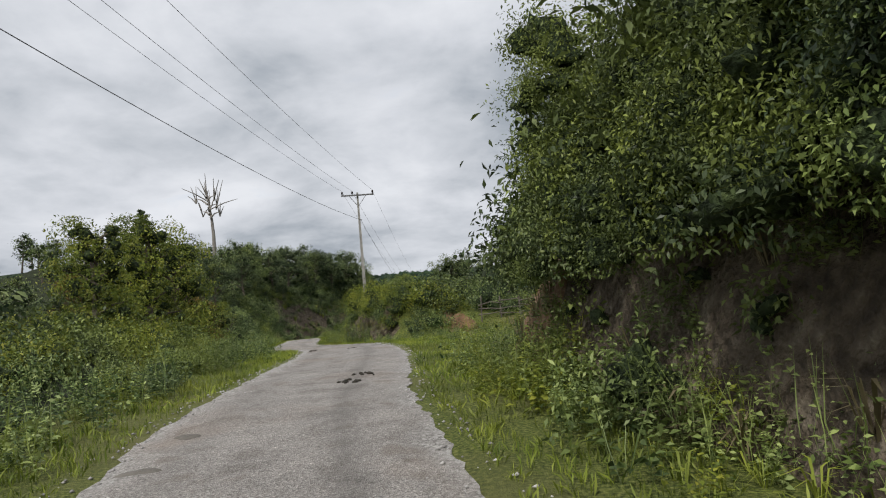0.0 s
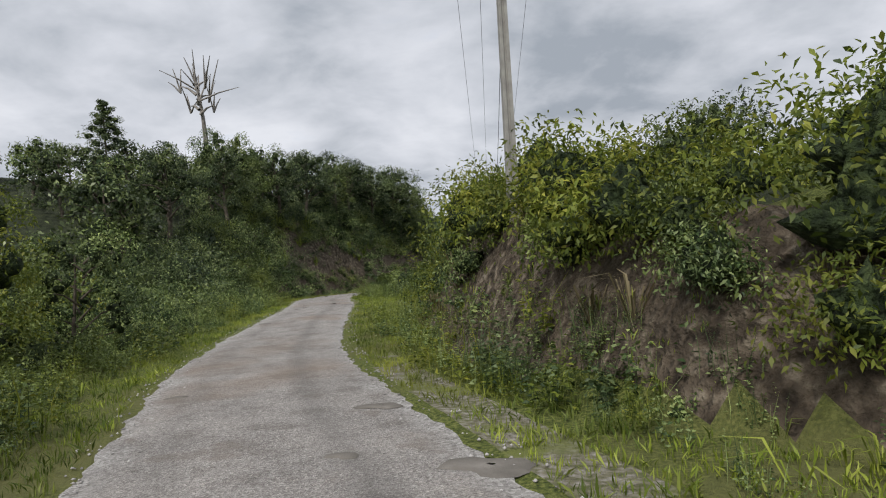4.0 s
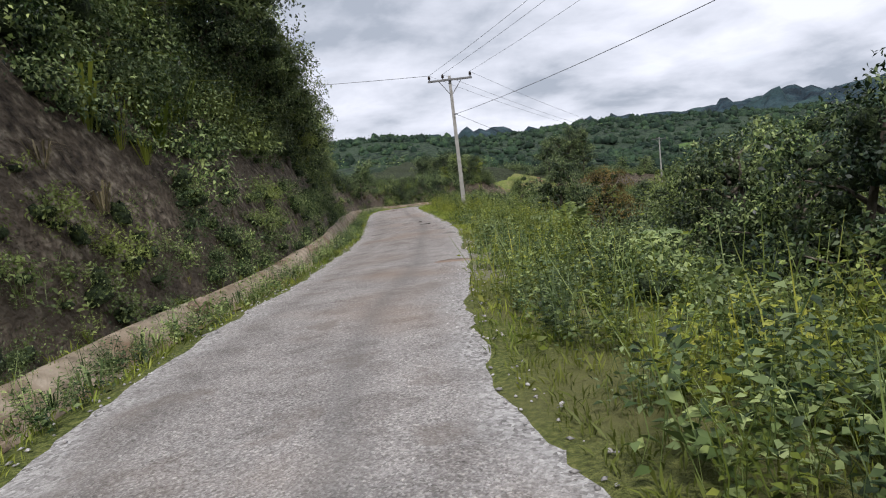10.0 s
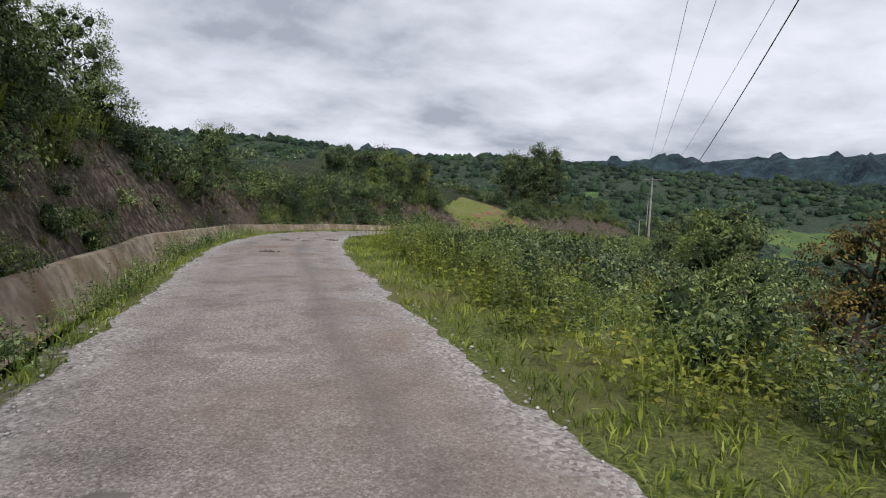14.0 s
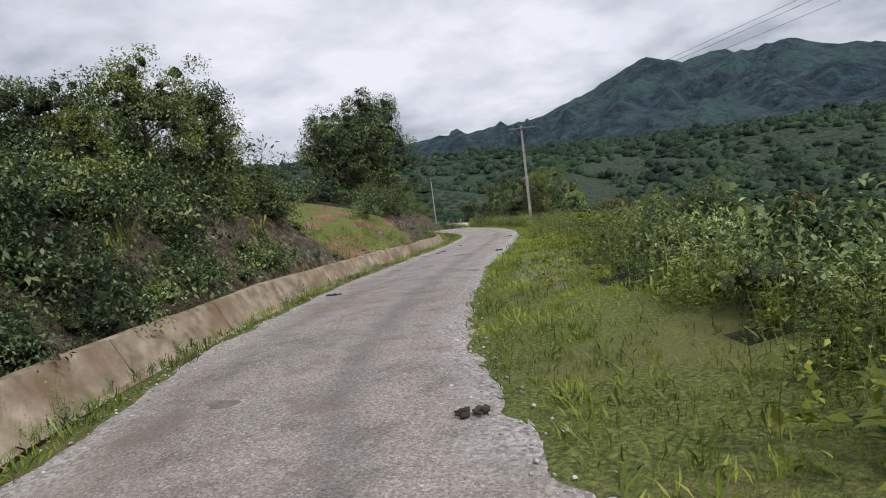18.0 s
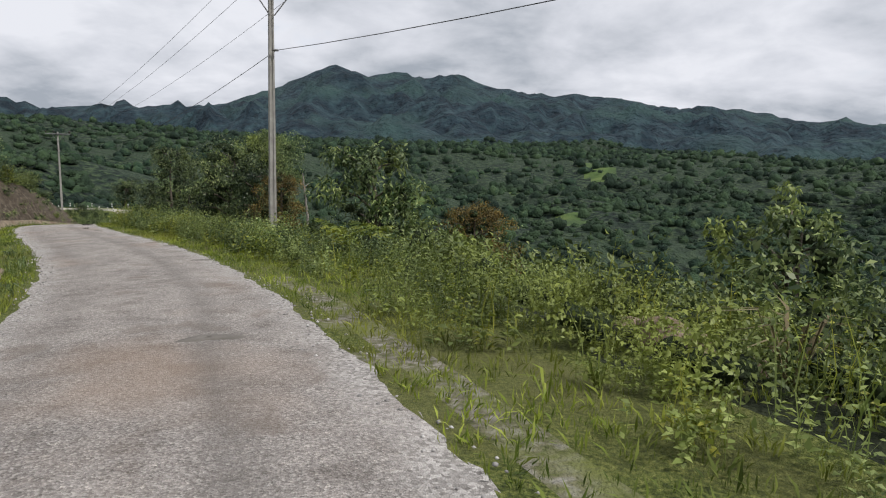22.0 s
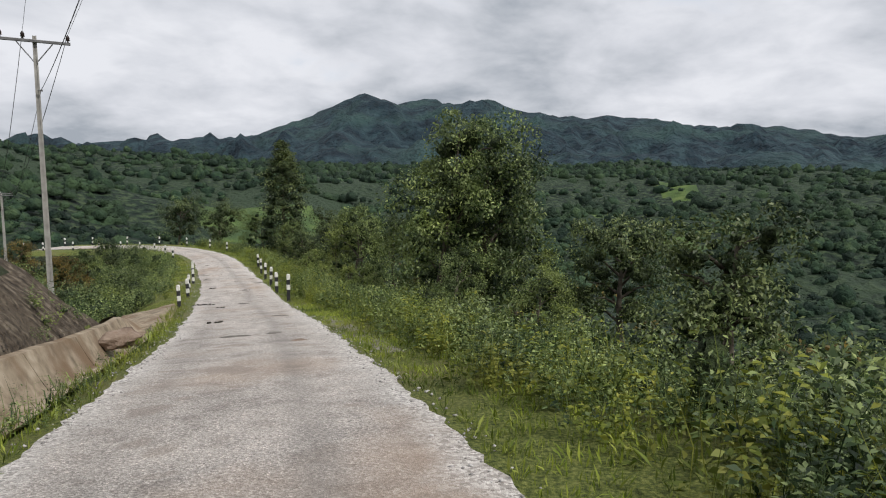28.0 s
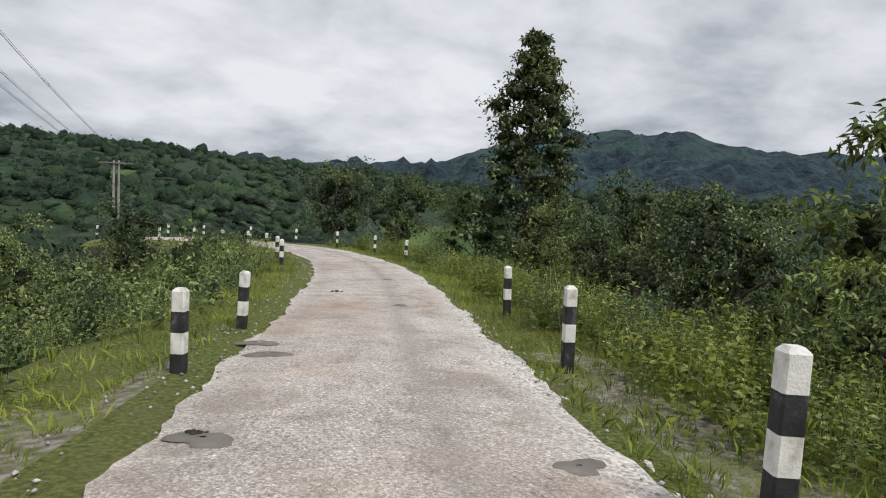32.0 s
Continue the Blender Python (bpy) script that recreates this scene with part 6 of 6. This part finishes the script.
grow("edge_shrubs", BUSH_BIG, sprinkle(97, 117, 3.1, 4.4, 1, 1.15), (1.0, 1.7), "leaf_dark", "dark shrubs hanging over the edge of the cutting", "bushes", sink=0.2)
grow("face_shrubs", BUSH_MID, both_spots(sprinkle(76, 83, 2.5, 3.8, 1, 1.0), sprinkle(83, 92, 3.0, 3.8, 1, 1.3), sprinkle(92, 101, 2.9, 3.8, 1, 1.0)), (0.45, 0.85), "leaf_dark", "dark shrubs rooted in the face of the cutting", "bushes")
grow("edge_grass", REED, both_spots(sprinkle(76, 92, 2.8, 4.4, 1, 0.8), sprinkle(92, 117, 3.0, 4.2, 1, 0.8)), (0.8, 1.5), "grass", "long arching grass hanging over the edge of the cutting", "grass")
for s, lat_, h, kind in [(98.6, 5.5, 4.2, "round"), (102.4, 5.2, 4.6, "green"), (105.6, 5.1, 4.8, "round"), (108.6, 5.0, 4.4, "round")]:
    meshes, words = KINDS[kind]
    plant_tree(meshes[rng.integers(len(meshes))], on_ground(s, lat_), h / 5.0, f"{words} overhanging the cutting")

# ---- rank growth close to the road ----
grow("roadside_weeds", WEED, both_spots(sprinkle(186, 252, 1.2, 2.7, -1, 0.5), sprinkle(252, 288, 1.3, 3.0, -1, 0.6)), (0.4, 0.7), "leaf", "rank leafy weeds crowding the valley side of the road", "weeds")
grow("roadside_yellow_weeds", WEED, both_spots(sprinkle(186, 250, 0.9, 2.8, -1, 0.8), sprinkle(84, 128, 0.9, 2.2, -1, 0.7), sprinkle(138, 166, 1.2, 3.2, -1, 1.3), sprinkle(250, 286, 1.0, 2.8, -1, 0.8)), (0.45, 0.85), "leaf_yellow", "yellow-green weeds crowding the valley side of the road", "weeds")
grow("roadside_bushes", BUSH, both_spots(sprinkle(188, 252, 1.7, 3.6, -1, 1.0), sprinkle(150, 188, 3.3, 5.4, -1, 0.95)), (0.6, 1.0), "leaf", "dense green bushes lining the valley side of the road", "bushes")
grow("verge_thicket", BUSH, both_spots(sprinkle(148, 188, 3.8, 6.2, -1, 1.0), sprinkle(32.6, 35.4, 4.0, 4.8, -1, 0.7)), (0.95, 1.45), "leaf", "tall fresh green bushes behind the wide grass verge", "bushes")
grow("meadow_weeds", WEED, both_spots(sprinkle(12, 33, 0.6, 8.0, -1, 1.15), sprinkle(29, 37, 0.8, 5.0, -1, 0.8)), (0.18, 0.45), "leaf", "low leafy weeds scattered over the meadow", "weeds")
cs, cu = rng.uniform(-8, 11.2, 330), rng.uniform(0.42, 1.12, 330)
curtain = on_road(cs, -(HALF + 1.35 + 1.5 * np.minimum(cu, 1.0) - 0.35 * rng.random(330)), np.interp(cs, [-8, 4, 11.2], [4.6, 4.4, 3.5]) * cu - 0.35)
for word, mat_name, pick in (("dark", "leaf_dark", slice(0, 200)), ("fresh", "leaf", slice(200, 330))):
    stuff("bank_curtain", scatter(BUSH_BIG, curtain[pick], rng.uniform(0.45, 0.85, len(curtain[pick]))), M[mat_name], f"{word} green leafy growth hanging down the roadside bank", "bushes")
grow("hill_face_green", BUSH_MID, both_spots(sprinkle(58, 79, 2.3, 8.0, 1, 0.85), sprinkle(79, 119, 4.3, 8.0, 1, 1.15), sprinkle(88, 100, 3.2, 4.4, 1, 0.8)), (0.55, 1.05), "leaf", "fresh green plants over the face of the wooded hill", "bushes")
grow("knoll_bank_bushes", BUSH_BIG, both_spots(sprinkle(149, 160.5, 2.9, 4.8, 1, 0.9), sprinkle(32.5, 39, 5.6, 8.5, -1, 1.3), sprinkle(36, 52, 2.2, 3.2, -1, 1.6)), (0.6, 1.05), "leaf", "leafy green bushes on the edge of the bank", "bushes", sink=0.15)

# ---- pole fence of the meadow ----
fence = thing("pole_fence", "rough wooden pole fence round the meadow", "fence")
fx = np.linspace(0, 1, 12)
fpath = np.array([on_ground(31.5, -8.0), on_ground(30.5, -12.0), on_ground(29.5, -17), on_ground(28, -23.0), on_ground(24, -31.0)])
fs = np.interp(np.linspace(0, 4, 17), np.arange(5), np.arange(5))
fpts = np.stack([np.interp(fs, np.arange(5), fpath[:, k]) for k in range(3)], 1)
for p in fpts:
    v, f = tube([p - (0, 0, 0.3), p + (rng.normal() * 0.06, rng.normal() * 0.06, rng.uniform(1.1, 1.6))], [0.05, 0.035], 6)
    part("fence_post", mesh_of("fence_post", v, f, M["wood"]), None, fence)
for a, b in zip(fpts, fpts[1:]):
    for h in (0.35, 0.65, 0.95):
        d = (b - a) * 0.12
        v, f = tube([a - d + (0, 0, h + rng.normal() * 0.06), (a + b) / 2 + (0, 0, h + rng.normal() * 0.06), b + d + (0, 0, h + rng.normal() * 0.06)], [0.035, 0.032, 0.025], 6)
        part("rail", mesh_of("rail", v, f, M["wood"]), None, fence)

# ---- loose stones and clods ----
OCTA = (np.array([(1, 0, 0), (0, 1, 0), (-1, 0, 0), (0, -1, 0), (0, 0, 0.7), (0, 0, -0.7)], float), np.array([(0, 1, 4), (1, 2, 4), (2, 3, 4), (3, 0, 4), (1, 0, 5), (2, 1, 5), (3, 2, 5), (0, 3, 5)]))
n_ = 9000
gs = rng.uniform(-2, 285, n_)
gl = rng.choice((-1, 1), n_) * (HALF - np.abs(rng.normal(size=n_)) * 0.35 + 0.18)
stuff("loose_gravel", scatter([OCTA, (OCTA[0] * (1.3, 0.8, 0.8), OCTA[1])], on_road(gs, gl, 0.012), rng.uniform(0.008, 0.026, n_)), M["stone"], "loose pale gravel along the road edges", "gravel")

PATCHES = [(11.0, -0.6, 0.35, "dark_patch"), (12.0, -0.7, 0.3, "dark_patch"), (6.2, 1.2, 0.25, "mud"), (7.6, 1.1, 0.22, "mud"), (22.7, -0.2, 0.16, "dark_patch"), (22.4, 0, 0.08, "dark_patch"), (24.2, -1.1, 0.3, "mud"), (24.4, 1.2, 0.22, "dark_patch"), (28.8, -1.1, 0.2, "mud"),
           (31.0, -1.4, 0.4, "mud"), (39.2, -1.2, 0.35, "mud"), (37.3, -0.5, 0.2, "mud"), (41.6, 1.2, 0.2, "mud"), (36.5, -1.5, 0.5, "mud"), (54.6, 1.2, 0.3, "mud"), (64.1, -0.6, 0.14, "dark_patch"), (64.2, -0.4, 0.3, "mud"), (62.0, 0.6, 0.1, "dark_patch"), (61.6, 0.9, 0.18, "mud"), (62.5, -1.3, 0.4, "mud"),
           (74.6, 1.3, 0.16, "dark_patch"), (76.9, 0.9, 0.12, "dark_patch"), (79.9, 0.8, 0.3, "mud"), (76.0, 1.1, 0.2, "mud"), (68.5, -0.6, 0.3, "mud"), (90.5, -1.4, 0.5, "orange"), (101, 1.1, 0.3, "mud"), (103.6, -0.9, 0.2, "dark_patch"), (100, -1.2, 0.3, "mud"), (98, -1.4, 0.4, "mud"),
           (105.7, -0.78, 0.1, "dark_patch"), (105.75, -0.25, 0.24, "mud"), (105.35, -0.08, 0.2, "mud"), (107.2, 0.55, 0.3, "mud"), (111, 0.9, 0.3, "mud"), (124.6, 0.2, 0.32, "dark_patch"), (126.2, 0.3, 0.5, "orange"), (130.0, 0.1, 0.35, "dark_patch"), (129.5, -0.45, 0.12, "dark_patch"), (135.7, -0.1, 0.14, "dark_patch"), (130.75, -1.3, 0.26, "dark_patch"), (131.2, -0.1, 0.14, "dark_patch"), (131.9, 0.8, 0.2, "mud"),
           (141.7, 0.9, 0.24, "dark_patch"), (141.6, -0.3, 0.26, "dark_patch"), (140.7, -0.2, 0.28, "mud"), (144.6, -1.4, 0.22, "dark_patch"), (139.6, 1.2, 0.2, "mud"), (146, 0.6, 0.25, "mud"), (153.4, 1.3, 0.14, "dark_patch"), (157.9, 1.0, 0.3, "mud"), (155.9, -1.4, 0.2, "mud"),
           (168.9, 0.75, 0.12, "dark_patch"), (161.7, -0.22, 0.28, "mud"), (162.5, -1.44, 0.2, "dark_patch"), (164.0, 0.93, 0.12, "dark_patch"), (165.1, 0.89, 0.16, "dark_patch"), (163.2, 1.25, 0.2, "mud"), (169.4, -0.5, 0.14, "mud"), (174.2, -1.2, 0.2, "dark_patch"), (172.1, 0.8, 0.3, "mud"), (166.8, -0.7, 0.3, "mud"), (178.6, -0.5, 0.4, "mud"), (187, -1.5, 0.3, "mud"), (191.6, -1.6, 0.3, "mud"), (193, -1.4, 0.25, "orange"),
           (202.3, -1.2, 0.2, "mud"), (204.5, -1.0, 0.18, "dark_patch"), (210.0, -1.25, 0.34, "dark_patch"), (212.3, -1.2, 0.26, "dark_patch"), (214, -1.1, 0.4, "mud"), (219, -1.0, 0.3, "mud"),
           (235.4, 0.3, 0.4, "mud"), (235.6, -0.5, 0.25, "mud"), (234.0, -0.9, 0.26, "orange"), (239.4, 0.8, 0.3, "dark_patch"), (251.6, -0.57, 0.3, "dark_patch"), (256.3, -0.35, 0.12, "dark_patch"), (258.4, 0.93, 0.3, "mud"), (255.3, -1.4, 0.35, "mud"), (258.0, -1.3, 0.28, "mud"), (261.3, 1.0, 0.3, "mud"), (244.9, 0.6, 0.18, "dark_patch"), (246, -0.2, 0.3, "mud"), (240.5, -1.0, 0.3, "mud"), (253.4, 0.82, 0.24, "dark_patch"), (246.5, 1.2, 0.4, "dark_patch"), (267.9, 0.61, 0.16, "dark_patch"), (262, 1.2, 0.3, "mud"), (271, -0.6, 0.3, "mud"), (266, -0.6, 0.25, "mud"), (258.5, 1.0, 0.12, "dark_patch")]


def clod_shape():
    """A lumpy clod, about one in radius."""
    bm = bmesh.new()
    bmesh.ops.create_icosphere(bm, subdivisions=1, radius=1)
    v = np.array([q.co[:] for q in bm.verts])
    f = np.array([[q.index for q in p.verts] for p in bm.faces])
    bm.free()
    return mesh_of("clod", v * rng.uniform(0.75, 1.2, (len(v), 1)) * (1.2, 1, 0.8), f, M["dark_patch"], True)


CLOD = [clod_shape() for _ in range(3)]


def patch(s, lat_, r, kind):
    n = 18
    a = np.linspace(0, 2 * np.pi, n, endpoint=False)
    k = rng.uniform(0, 9)
    rad = r * (0.8 + 0.22 * np.sin(2 * a + k) + 0.14 * np.sin(3 * a + 2 * k) + 0.06 * rng.normal(size=n)) * (0.6 if kind == "dark_patch" else 0.7)
    if kind == "dark_patch":
        m = int(6 + 36 * r)
        c = on_road(s, lat_, 0.02)
        ob = thing("dung_pile", "dark clods of dung lying on the road", "dung", [float(v) for v in c], "dung on the road")
        for k in range(m):
            q = on_road(s + rng.normal() * r * 0.26, lat_ + rng.normal() * r * 0.4, 0.035) - c
            z = float(rng.uniform(0.014, 0.042) * (0.7 + r))
            cl = part("clod", CLOD[k % 3], None, ob)
            cl.matrix_basis = pose(float(q[0]), float(q[1]), float(q[2]), 0, 0, float(rng.uniform(0, 360))) @ Matrix.Diagonal((z, z, z, 1))
        return
    rings = []
    for u, h in ((1.0, -0.004), (0.85, 0.01), (0.5, 0.014), (0.1, 0.015)):
        q_lat = lat_ + 1.5 * np.cos(a) * rad * u * 0.8
        rings.append(on_road(s + 0.9 * np.sin(a) * rad * u, q_lat, 0.035 * (1 - (q_lat / HALF) ** 2) + h))
    v = np.vstack(rings)
    f = grid_faces(4, n, True)
    words = {"dark_patch": "dark clods of dung lying on the road", "mud": "dull worn mud patch on the road", "orange": "reddish earth patch on the road"}[kind]
    name = {"dark_patch": "dung_pile", "mud": "mud_patch", "orange": "earth_patch"}[kind]
    tagged(new(name, mesh_of(name, v, f, M["rock" if kind == "orange" else kind], True)), words, "patch", "patches on the road")


for row in PATCHES:
    patch(*row)
